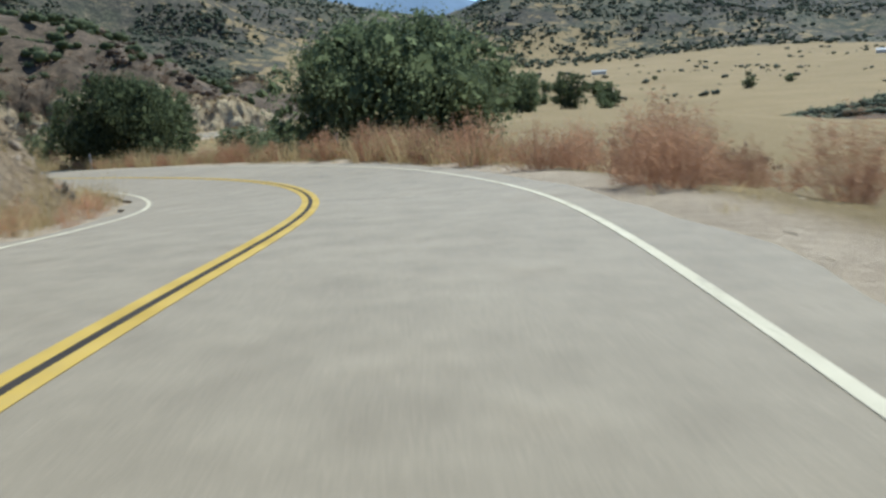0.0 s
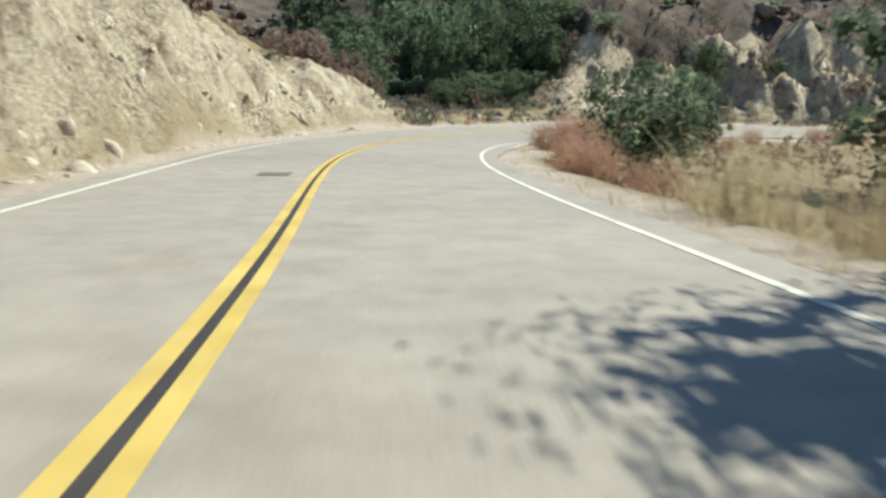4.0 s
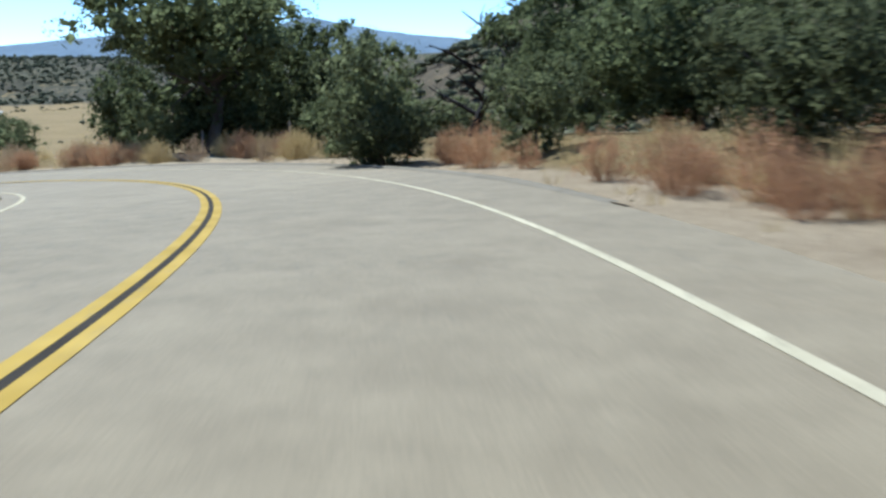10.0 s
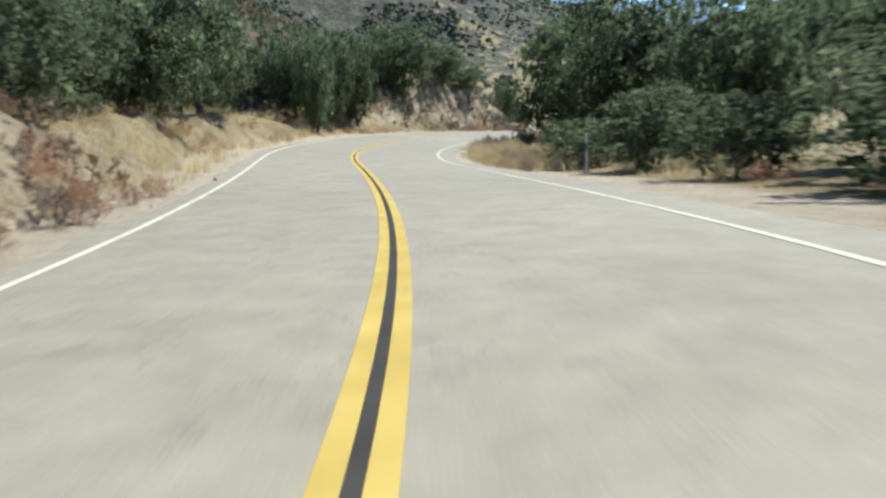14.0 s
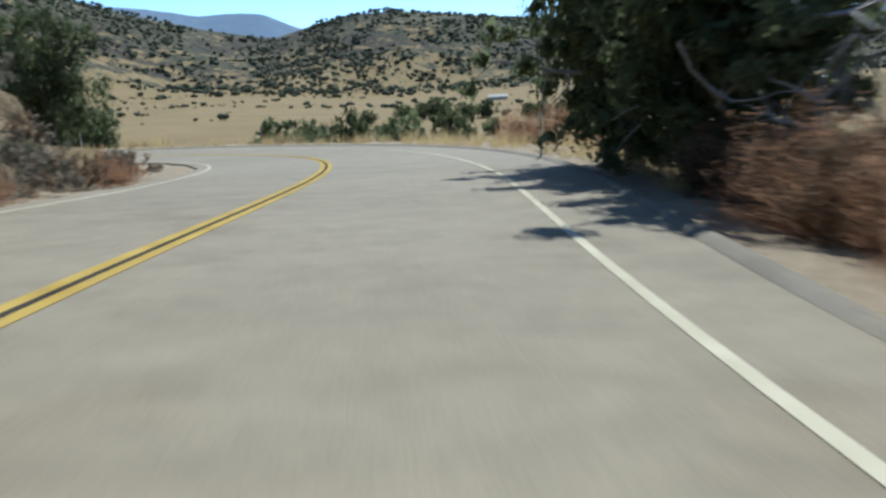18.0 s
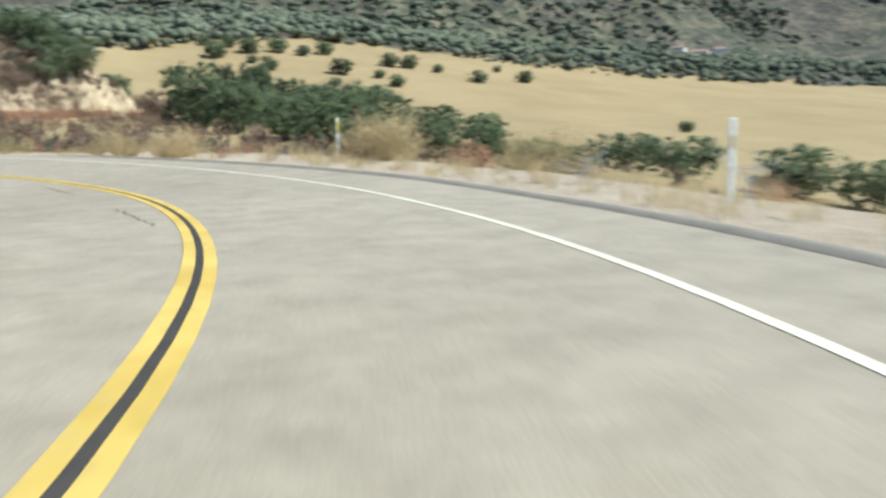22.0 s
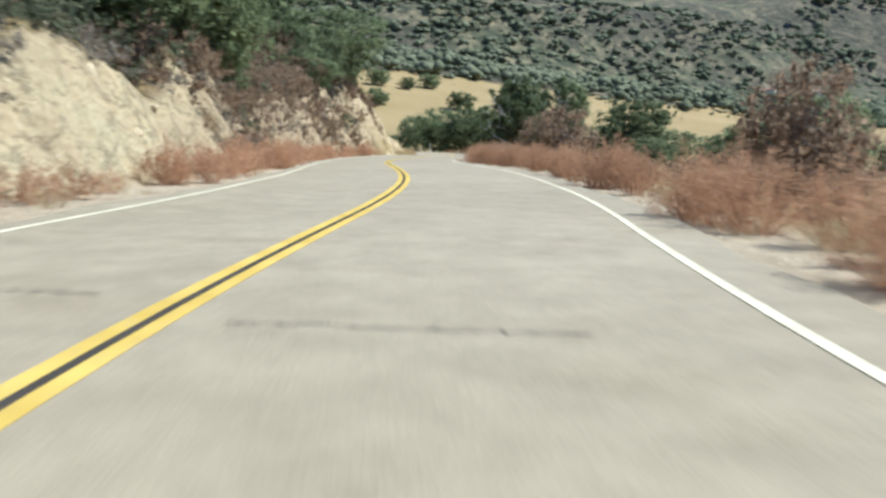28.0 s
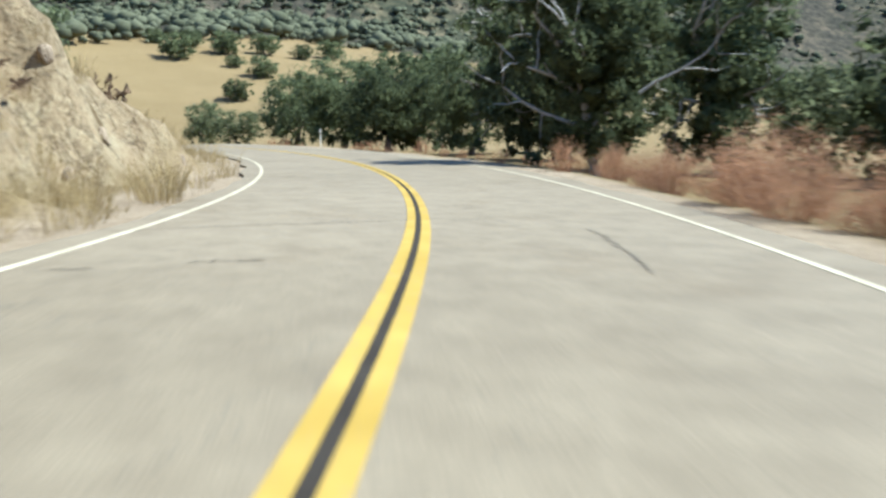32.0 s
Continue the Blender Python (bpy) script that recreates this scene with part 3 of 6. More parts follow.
def build_ground():
    rng = np.random.default_rng(5)
    pts = []
    offs = [0, 2.2, 3.6, 4.3, 4.7, 5.0, 5.3, 5.6, 5.9, 6.2, 6.5, 6.8, 7.1, 7.4, 7.7, 8.0, 8.35, 8.7, 9.1, 9.5, 10, 10.6, 11.3, 12.3, 13.5, 15, 17, 19.5, 22.5, 26]
    for side in (1, -1):
        for o in offs:
            if side < 0 and o == 0:
                continue
            st = (0.3 if side > 0 and o > 4.5 else 1.0) if o < 11.5 else 1.6 if o < 16 else 3.0
            s = np.arange(BACK, END, st)
            p = road_xyz(s, side * (o + (rng.uniform(-0.12, 0.12, len(s)) if o > 6 else 0)))
            pts.append(np.column_stack([p[:, :2], np.full(len(s), float(o))]))
    corridor = np.concatenate(pts)
    s, d = nearest(corridor[:, 0], corridor[:, 1])
    corridor = corridor[np.abs(np.abs(d) - corridor[:, 2]) < 0.35][:, :2]

    def grid(x0, x1, y0, y1, step, inner, outer):
        gx, gy = np.meshgrid(np.arange(x0, x1, step), np.arange(y0, y1, step))
        p = np.column_stack([gx.ravel(), gy.ravel()]) + rng.uniform(-0.3, 0.3, (gx.size, 2)) * step
        _, dd = nearest(p[:, 0], p[:, 1])
        keep = (np.abs(dd) > inner) & (np.abs(dd) <= outer)
        return p[keep]
    parts = [corridor, grid(-380, 120, -140, 480, 4.5, 27.5, 70), grid(-560, 330, -250, 640, 12, 71, 230),
             grid(-1200, 1000, -900, 1500, 34, 232, 760), grid(-3400, 3400, -2600, 3600, 85, 765, 3200)]
    ring = [(-60 + 4700 * math.sin(a), 250 + 4700 * math.cos(a)) for a in np.linspace(0, 2 * math.pi, 73)[:-1]]
    parts.append(np.array(ring))
    p = np.concatenate(parts)
    from mathutils import geometry
    v2, _, faces, *_ = geometry.delaunay_2d_cdt([Vector(q) for q in p.tolist()], [], [], 0, 1e-4)
    xy = np.array([(v.x, v.y) for v in v2])
    z, cover, s, d, tone = land(xy[:, 0], xy[:, 1])
    ob = link_mesh("ground", np.column_stack([xy, z]), faces, GROUND, smooth_shade=True)
    col = ob.data.color_attributes.new("cover", "FLOAT_COLOR", "POINT")
    col.data.foreach_set("color", cover.ravel())
    pal = ob.data.attributes.new("tone", "FLOAT", "POINT")
    pal.data.foreach_set("value", tone)
    tagged(ob, "dry grass hills with pale cut banks and scrub", "ground", kind="structure")
    return ob


build_ground()


def strip(name, s, lanes, thick, mat, parent=None, lift=0.0):
    """A band along the road: lanes are the offsets of its edges, at each s."""
    s = np.asarray(s, float)
    tops = [road_xyz(s, d) + (0, 0, lift) for d in lanes]
    n, k = len(s), len(lanes)
    v = np.concatenate(tops + [tops[0] - (0, 0, thick), tops[-1] - (0, 0, thick)])
    f = []
    for j in range(k - 1):
        f += [(j * n + i, j * n + i + 1, (j + 1) * n + i + 1, (j + 1) * n + i) for i in range(n - 1)]
    f += [(k * n + i, k * n + i + 1, i + 1, i) for i in range(n - 1)]
    e = (k + 1) * n
    f += [((k - 1) * n + i, (k - 1) * n + i + 1, e + i + 1, e + i) for i in range(n - 1)]
    if len(lanes) == 2:
        f += [(0, n, e, k * n), (n - 1, k * n + n - 1, e + n - 1, 2 * n - 1)]
    return link_mesh(name, v, f, mat, parent, False)


ss = np.arange(BACK, END, 1.0)
wob = lambda seed, amp: amp * rough_noise(ss, ss * 0 + seed * 9.1, 2.4, seed, 4)
road = strip("road", ss, [edge_left(ss) + wob(1, 0.35), 3.0 + 0 * ss, 1.2 + 0 * ss, 0 * ss, -1.5 + 0 * ss, -3.0 + 0 * ss, -edge_right(ss) + wob(2, 0.3) * (1 - (smooth(168, 176, ss) * smooth(234, 226, ss) + smooth(308, 316, ss) * smooth(422, 414, ss)))], 0.16, ASPHALT)
tagged(road, "sun-bleached two-lane asphalt road with worn markings", "road", kind="structure")
for side in (-1, 1):
    strip("yellow_line", ss, [0 * ss + side * 0.148, 0 * ss + side * 0.036], 0.003, YELLOW, road, 0.006)
strip("line_gap", ss, [0 * ss + 0.034, 0 * ss - 0.034], 0.002, TAR, road, 0.005)
strip("white_line", ss, [0 * ss - along(ss, LANE_R) + 0.048, 0 * ss - along(ss, LANE_R) - 0.048], 0.003, WHITE, road, 0.006)
strip("white_line", ss, [0 * ss + along(ss, LANE_L) + 0.048, 0 * ss + along(ss, LANE_L) - 0.048], 0.003, WHITE, road, 0.006)

# ---------------------------------------------------------------- things: makers
def fast_mesh(name, verts, tris, mat):
    me = bpy.data.meshes.new(name)
    verts, tris = np.asarray(verts, np.float32), np.asarray(tris, np.int32)
    n = tris.shape[1]
    me.vertices.add(len(verts))
    me.vertices.foreach_set("co", verts.ravel())
    me.loops.add(tris.size)
    me.loops.foreach_set("vertex_index", tris.ravel())
    me.polygons.add(len(tris))
    me.polygons.foreach_set("loop_start", np.arange(0, tris.size, n, dtype=np.int32))
    me.materials.append(mat)
    me.update(calc_edges=True)
    me.validate()
    return me


def unit(v):
    return v / np.maximum(np.linalg.norm(v, axis=-1, keepdims=True), 1e-9)


def leaf_quads(rng, centers, size, droop=0.0, normals=None):
    """One small leaf at each centre, turned at random or facing along the normals."""
    n = len(centers)
    a = unit(rng.normal(size=(n, 3)) + (0, 0, -droop))
    if normals is not None:
        a = unit(np.cross(normals, a))
        b = np.cross(normals, a)
    else:
        b = unit(np.cross(a, rng.normal(size=(n, 3))))
    ln = size * rng.uniform(0.6, 1.3, (n, 1))
    a, b = a * ln, b * ln * 0.6
    v = np.stack([centers - a, centers + b * 0.9, centers + a, centers - b], 1).reshape(-1, 3)
    return v, np.arange(4 * n).reshape(n, 4)


def tube(path, radii, sides=6):
    path = np.asarray(path, float)
    t = unit(np.gradient(path, axis=0))
    ref = np.where(np.abs(t[:, 2:3]) > 0.9, np.array([[1.0, 0, 0]]), np.array([[0, 0, 1.0]]))
    u = unit(np.cross(t, ref))
    w = np.cross(t, u)
    ang = np.arange(sides) * 2 * math.pi / sides
    ring = u[:, None] * np.cos(ang)[None, :, None] + w[:, None] * np.sin(ang)[None, :, None]
    v = (path[:, None] + ring * np.asarray(radii)[:, None, None]).reshape(-1, 3)
    f = []
    for i in range(len(path) - 1):
        for j in range(sides):
            k = (j + 1) % sides
            f.append((i * sides + j, i * sides + k, (i + 1) * sides + k, (i + 1) * sides + j))
    return v, np.array(f)


def join(pieces):
    vs, fs_, n = [], [], 0
    for v, f in pieces:
        vs.append(v)
        fs_.append(f + n)
        n += len(v)
    return np.concatenate(vs), np.concatenate(fs_)


def wander(rng, start, way, length, n=6, bend=0.25):
    p, w = [np.array(start, float)], np.array(way, float)
    for _ in range(n):
        w = unit(w + rng.normal(scale=bend, size=3))
        p.append(p[-1] + w * length / n)
    return np.array(p)


def limbs(rng, height, trunk_r, spread, forks, fork_at=0.35, levels=2):
    """A tapered trunk and its limbs, each with its twigs; gives the meshes and the limbs' outer places."""
    trunk = wander(rng, (0, 0, -0.25), (rng.normal(scale=0.12), rng.normal(scale=0.12), 1), height * 0.62, 6, 0.10)
    stem, arms, tips = tube(trunk, np.linspace(trunk_r, trunk_r * 0.45, len(trunk)), 7), [], []
    for k in range(forks):
        at = trunk[min(len(trunk) - 1, int(len(trunk) * (fork_at + (1 - fork_at) * k / forks)))]
        az = 2.4 * k + rng.uniform(-0.4, 0.4)
        way = (math.cos(az) * spread, math.sin(az) * spread, rng.uniform(0.35, 0.9))
        p = wander(rng, at, unit(np.array(way)), height * rng.uniform(0.38, 0.55), 6, 0.22)
        pieces = [tube(p, np.linspace(trunk_r * 0.5, trunk_r * 0.10, len(p)), 5)]
        tips += [p[-1], p[-2], p[-3]]
        if levels > 1:
            for j in (2, 3, 4):
                q = wander(rng, p[j], unit(p[j] - p[j - 1] + rng.normal(scale=0.7, size=3)), height * 0.22, 4, 0.3)
                pieces.append(tube(q, np.linspace(trunk_r * 0.22, trunk_r * 0.04, len(q)), 3))
                tips += [q[-1], q[-2]]
        arms.append(join(pieces))
    return stem, arms, np.array(tips)


def crown(rng, height, width, leaves, leaf, base=0.22, clumps=70, droop=0.0, tips=None):
    """Dense leaf clumps through a lobed crown, with an uneven outline."""
    az, u = rng.uniform(0, 2 * math.pi, clumps), rng.uniform(-1, 1, clumps)
    r = rng.uniform(0.25, 1.0, clumps) ** 0.5
    lobes = 1 + 0.20 * np.sin(az * 3 + rng.uniform(0, 6)) + 0.14 * np.sin(az * 5 + u * 4 + rng.uniform(0, 6))
    full = np.sqrt(1 - np.abs(u) ** 2.6 * 0.92)
    c = np.stack([np.cos(az) * full * r * lobes * width / 2 * 0.84, np.sin(az) * full * r * lobes * width / 2 * 0.84,
                  height * (base + (1 - base) * (0.5 + 0.46 * u * (0.8 + 0.2 * r) * (0.85 + 0.22 * rng.uniform(size=clumps))))], 1)
    if tips is not None and len(tips):
        c = np.concatenate([c, tips[rng.integers(0, len(tips), clumps // 5)]])
    rad = width * rng.uniform(0.06, 0.13, len(c))
    heart = np.array([0, 0, height * (base + (1 - base) * 0.42)])
    k = rng.integers(0, len(c), leaves)
    way = unit(rng.normal(size=(leaves, 3)) + 0.5 * unit(c[k] - heart))
    off = way * (rng.uniform(0.45, 1, (leaves, 1)) ** 0.5)
    off[:, 2] *= 0.8
    facing = unit(way + 0.5 * unit(rng.normal(size=(leaves, 3))) + 0.5 * unit(c[k] - heart))
    outer = leaf_quads(rng, c[k] + off * rad[k][:, None], leaf, droop, facing)
    n = leaves // 5
    k = rng.integers(0, len(c), n)
    inner = leaf_quads(rng, c[k] + unit(rng.normal(size=(n, 3))) * rad[k][:, None] * rng.uniform(0, 0.62, (n, 1)), min(leaf * 3.0, 0.075 * width), droop)
    n = leaves // 9
    q = unit(rng.normal(size=(n, 3))) * rng.uniform(0, 0.62, (n, 1))
    core = leaf_quads(rng, q * (width / 2, width / 2, height * (1 - base) / 2) + (0, 0, height * (base + (1 - base) * 0.45)), min(leaf * 3.4, 0.085 * width))
    return join([outer, inner, core])


def tree_kind(name, seed, height, width, bark, leaf_mat, leaves, leaf, base, trunk_r, forks, droop=0.0, clumps=70):
    rng = np.random.default_rng(seed)
    stem, arms, tips = limbs(rng, height, trunk_r, 0.9, forks)
    tips = tips[tips[:, 2] > height * base * 0.8]

    def wood(kind, v, f):
        me = fast_mesh(kind, v, f, bark)
        me.polygons.foreach_set("use_smooth", [True] * len(f))
        return me

    k = dict(name=name, height=height, width=width, trunk=wood("trunk", *stem), limbs=[wood("limb", *a) for a in arms], whole=wood("trunk", *join([stem] + arms)), crown=None)
    if leaves:
        k["crown"] = fast_mesh("crown", *crown(rng, height, width, leaves, leaf, base, clumps, droop, tips), leaf_mat)
    return k


OAKS = [tree_kind("oak_tree", 10 + k, 8, 9, BARK, OAK_LEAF, 11000, 0.080, 0.03, 0.28, 8, clumps=150) for k in range(4)]
FAR_OAKS = [tree_kind("oak_tree", 20 + k, 8, 9, BARK, OAK_LEAF, 5200, 0.118, 0.02, 0.28, 6, clumps=130) for k in range(3)]
DISTANT_OAKS = [tree_kind("oak_tree", 20 + k, 8, 9, BARK, OAK_LEAF, 1900, 0.195, 0.02, 0.28, 6, clumps=110) for k in range(3)]
HIGH_OAKS = [tree_kind("oak_tree", 25 + k, 8, 9, BARK, OAK_LEAF, 9000, 0.085, 0.40, 0.25, 8, clumps=110) for k in range(2)]
BUSHES = [tree_kind("green_shrub", 30 + k, 3.6, 4.2, BARK, BUSH_LEAF, 5200, 0.046, 0.0, 0.07, 6, clumps=100) for k in range(3)]
GUMS = [tree_kind("eucalyptus_tree", 50 + k, 14, 8, PALE_BARK, OAK_LEAF, 12000, 0.12, 0.03, 0.26, 9, 0.8, 170) for k in range(2)]
DEAD = [tree_kind("dead_tree", 60 + k, 6, 5, PALE_BARK, None, 0, 0, 0.2, 0.10, 10) for k in range(2)]
BURNT = [tree_kind("dead_tree", 62 + k, 6, 5, CHAR, None, 0, 0, 0.2, 0.22, 12) for k in range(2)]
BROWN_TREES = [tree_kind("brown_bush_tree", 70, 4, 5, BARK, BROWN, 9000, 0.042, 0.0, 0.08, 7, clumps=130)]
LABELS = {
    "oak_tree": ("dark green live oak with a dense rounded crown on dry ground", "tree"),
    "green_shrub": ("leafy green roadside shrub growing among dry weeds", "shrub"),
    "eucalyptus_tree": ("tall eucalyptus with pale stems and drooping dark foliage", "tree"),
    "dead_tree": ("bare leafless tree with crooked branches in dry grass", "tree"),
    "brown_bush_tree": ("large dry brown bush on the slope", "shrub"),
}
plant_rng = np.random.default_rng(77)
GREAT_OAKS = [tree_kind("oak_tree", 80 + k, 8, 15, BARK, OAK_LEAF, 30000, 0.115, 0.03, 0.32, 10, clumps=420) for k in range(2)]


def plant(kinds, x, y, height, width, group):
    off = abs(nearest(np.array([x]), np.array([y]))[1][0])
    if kinds is OAKS and off > 16:
        kinds = FAR_OAKS if off < 45 else DISTANT_OAKS
    k = kinds[int(plant_rng.integers(len(kinds)))]
    root = new(k["name"])
    trunk = new("trunk", k["trunk"] if off < 30 else k["whole"])
    trunk.parent = root
    for me in k["limbs"] if off < 30 else []:
        new("limb", me).parent = trunk
    if k["crown"]:
        new("crown", k["crown"]).parent = root
    z = ground_height(x, y) - 0.12
    sx, sz = width / k["width"], height / k["height"]
    root.matrix_basis = pose(x, y, z, 0, 0, float(plant_rng.uniform(0, 360))) @ Matrix.Diagonal((sx, sx, sz, 1))
    label, cat = LABELS[k["name"]]
    tagged(root, label, cat, group)
    return root


# ---------------------------------------------------------------- trees: x, y, height, width
for at in [(0.4, 48.0, 7.8, 13.6), (-20.5, 71.0, 7.6, 10.2), (-29.1, 371.6, 8.6, 19.0)]:
    plant(GREAT_OAKS, *at, "oaks")
for at in [(-25.7, 99.2, 9.0, 12.2), (-59.1, 114.9, 6.9, 5.6), (-57.1, 111.3, 2.1, 2.9), (-56.9, 114.6, 2.5, 3.6), (-56.1, 117.9, 2.6, 3.6), (-55.3, 122.4, 1.7, 3.7), (-58.3, 118.3, 7.1, 5.6), (-57.0, 121.9, 5.6, 6.2), (-62.1, 122.4, 8.0, 7.0), (-56.5, 126.2, 2.5, 5.5), (-63.3, 117.8, 6.8, 5.4), (-60.7, 125.9, 5.3, 7.1), (-7.5, 62.5, 3.4, 5.6)]:
    plant(OAKS, *at, "oaks")
for at in [(-55.5, 120.2, 1.5, 3.3), (-13.9, 94.5, 5.4, 11.2), (-39.3, 106.2, 4.3, 3.7), (-35.3, 89.4, 4.2, 4.6), (-8.8, 80.3, 4.4, 7.3), (-52.8, 126.3, 1.5, 3.4), (-50.7, 129.0, 1.7, 2.8), (-46.8, 132.7, 3.2, 3.7), (-43.2, 136.0, 1.6, 3.7)]:
    plant(BUSHES, *at, "green shrubs")
for at in [(-10.5, 158.8, 8.6, 5.6), (17.0, 176.2, 10.6, 14.6)]:
    plant(HIGH_OAKS, *at, "oaks")
for at in [(1.0, 153.6, 3.9, 3.8), (0.6, 153.0, 1.9, 3.0), (1.9, 154.4, 2.1, 3.2), (16.6, 178.6, 3.2, 6.0), (20.6, 178.0, 3.6, 7.0), (24.0, 176.0, 3.6, 6.0), (14.5, 159.3, 2.0, 4.5), (-6.1, 134.5, 2.4, 3.0), (3.5, 141.7, 3.7, 5.8), (-6.1, 136.2, 2.5, 5.0), (0.9, 148.6, 2.8, 3.2), (-1.0, 142.1, 3.2, 4.7), (22.5, 203.1, 3.6, 5.6)]:
    plant(BUSHES, *at, "green shrubs")
for at in [(2.7, 139.3, 3.6, 5.5), (11.3, 151.6, 6.3, 7.8), (7.7, 146.2, 5.0, 6.8), (18.9, 178.0, 6.2, 9.4), (6.5, 147.1, 5.1, 6.4), (7.8, 158.8, 3.3, 4.7), (26.5, 179.7, 8.5, 8.0), (24.6, 173.2, 7.8, 7.5)]:
    plant(OAKS, *at, "oaks")
for at in [(12.0, 156.6, 6.0, 5.2)]:
    plant(BURNT, *at, "dead trees")
for at in [(-0.5, 240.1, 8.1, 7.6), (3.6, 230.1, 6.4, 6.0), (6.9, 218.3, 5.1, 5.7), (9.9, 206.7, 5.9, 7.1), (41.0, 210.5, 9.0, 9.4), (-16.8, 221.9, 5.7, 7.1), (-20.3, 239.5, 8.6, 7.0), (-16.4, 228.6, 5.9, 5.8), (0.3, 244.5, 7.7, 8.8), (7.1, 222.7, 8.0, 6.8), (8.7, 212.8, 7.0, 6.4)]:
    plant(OAKS, *at, "oaks")
for at in [(17.9, 195.3, 3.0, 4.9), (-12.5, 216.0, 3.2, 3.8), (4.7, 234.7, 7.6, 6.7)]:
    plant(BUSHES, *at, "green shrubs")
for at in [(11.2, 191.2, 4.8, 4.4), (9.6, 195.4, 4.4, 3.8)]:
    plant(BURNT, *at, "dead trees")
for at in [(-20.9, 259.6, 6.9, 4.6), (-20.3, 255.5, 6.6, 3.4), (-20.0, 263.6, 6.3, 3.4), (-20.4, 277.7, 7.0, 7.9), (-19.0, 286.0, 4.0, 7.5), (-23.7, 261.0, 7.2, 4.9), (10.8, 208.8, 5.9, 5.6), (-27.2, 265.3, 4.6, 7.9), (-24.3, 270.2, 5.5, 6.3), (-23.2, 281.7, 2.7, 6.0), (-4.7, 262.2, 8.6, 8.4), (-3.2, 267.6, 6.2, 5.6), (-2.6, 262.1, 6.1, 6.0), (-1.2, 294.8, 7.9, 4.9), (-27.7, 257.0, 6.1, 5.5), (-26.7, 253.1, 5.2, 4.5), (-16.6, 317.5, 6.1, 4.7)]:
    plant(OAKS, *at, "oaks")
for at in [(-17.5, 292.4, 3.0, 5.9), (-4.3, 267.9, 1.4, 3.2), (-6.9, 257.4, 1.5, 2.0), (-5.2, 255.2, 1.3, 2.2), (12.6, 205.9, 4.7, 5.0), (-19.2, 285.8, 2.5, 5.6), (-18.6, 287.9, 1.7, 3.7), (-3.0, 278.5, 1.9, 3.4), (-17.7, 323.5, 5.8, 3.2)]:
    plant(BUSHES, *at, "green shrubs")
for at in [(1.4, 288.1, 2.3, 3.2), (2.6, 286.0, 2.1, 2.8), (-3.4, 285.8, 3.3, 1.5), (-2.6, 284.8, 2.9, 1.4), (-2.0, 286.6, 3.0, 1.6), (-5.3, 240.8, 1.2, 2.4)]:
    plant(DEAD, *at, "dead trees")
for at in [(-2.7, 288.6, 6.4, 4.2), (-1.1, 291.4, 7.2, 5.0), (-2.2, 293.2, 6.5, 3.8)]:
    plant(GUMS, *at, "eucalyptus trees")
for at in [(-3.5, 287.5, 1.2, 1.8), (-4.2, 285.1, 1.2, 1.8), (-4.5, 283.7, 1.2, 1.7)]:
    plant(BROWN_TREES, *at, "brown bushes")
for at in [(3.0, 464.9, 15.0, 14.0), (16.1, 456.7, 16.7, 9.6), (28.8, 468.5, 16.8, 15.0), (41.4, 475.4, 17.9, 14.5), (12.1, 481.4, 16.0, 12.3), (-20.4, 359.8, 7.5, 6.4), (-125.9, 376.0, 5.5, 11.7), (-137.8, 374.4, 5.6, 11.2), (-113.0, 379.5, 3.4, 7.5), (-106.4, 381.5, 2.9, 6.5), (-184.6, 347.8, 6.6, 13.3)]:
    plant(OAKS, *at, "oaks")
for at in [(-16.3, 363.3, 3.5, 3.6), (-21.9, 365.5, 3.4, 6.5), (-6.7, 360.6, 3.1, 2.7), (-10.4, 362.1, 3.0, 2.2)]:
    plant(BROWN_TREES, *at, "brown bushes")
for at in [(-8.0, 364.4, 2.1, 1.0), (-81.1, 380.8, 3.4, 7.5), (-74.5, 380.8, 3.4, 7.5), (-66.5, 383.4, 3.8, 7.5), (-61.0, 384.3, 3.4, 6.0)]:
    plant(BUSHES, *at, "green shrubs")
for at in [(-88.6, 358.4, 5.1, 7.7), (-97.0, 358.1, 3.6, 5.7), (-80.2, 363.4, 3.1, 4.5), (-76.6, 365.5, 2.8, 4.5), (-72.2, 366.6, 2.0, 4.5), (-69.9, 367.7, 1.9, 4.3), (-85.6, 362.5, 2.3, 4.5), (-107.7, 356.1, 5.4, 6.5), (-113.5, 353.7, 6.9, 7.9), (-77.4, 314.1, 4.7, 3.5), (-85.5, 310.3, 8.8, 6.7), (-79.1, 310.5, 3.6, 3.6), (-166.1, 398.2, 3.6, 8.0), (-176.3, 384.6, 2.6, 6.0), (-142.4, 324.9, 6.9, 14.2), (-151.1, 329.3, 6.6, 12.2), (-146.4, 378.8, 5.6, 11.0), (-151.3, 387.0, 5.8, 12.9), (-156.5, 372.8, 4.7, 10.5), (-202.2, 318.8, 7.4, 16.5), (-217.0, 332.2, 13.6, 16.8), (-226.8, 345.6, 16.6, 15.4)]:
    plant(OAKS, *at, "oaks")
for at in [(-80.3, 313.0, 6.6, 4.1), (-85.3, 312.2, 6.4, 2.9)]:
    plant(BUSHES, *at, "green shrubs")
for at in [(-58.8, 347.0, 1.2, 1.6), (-60.8, 349.3, 1.2, 2.1)]:
    plant(DEAD, *at, "dead trees")
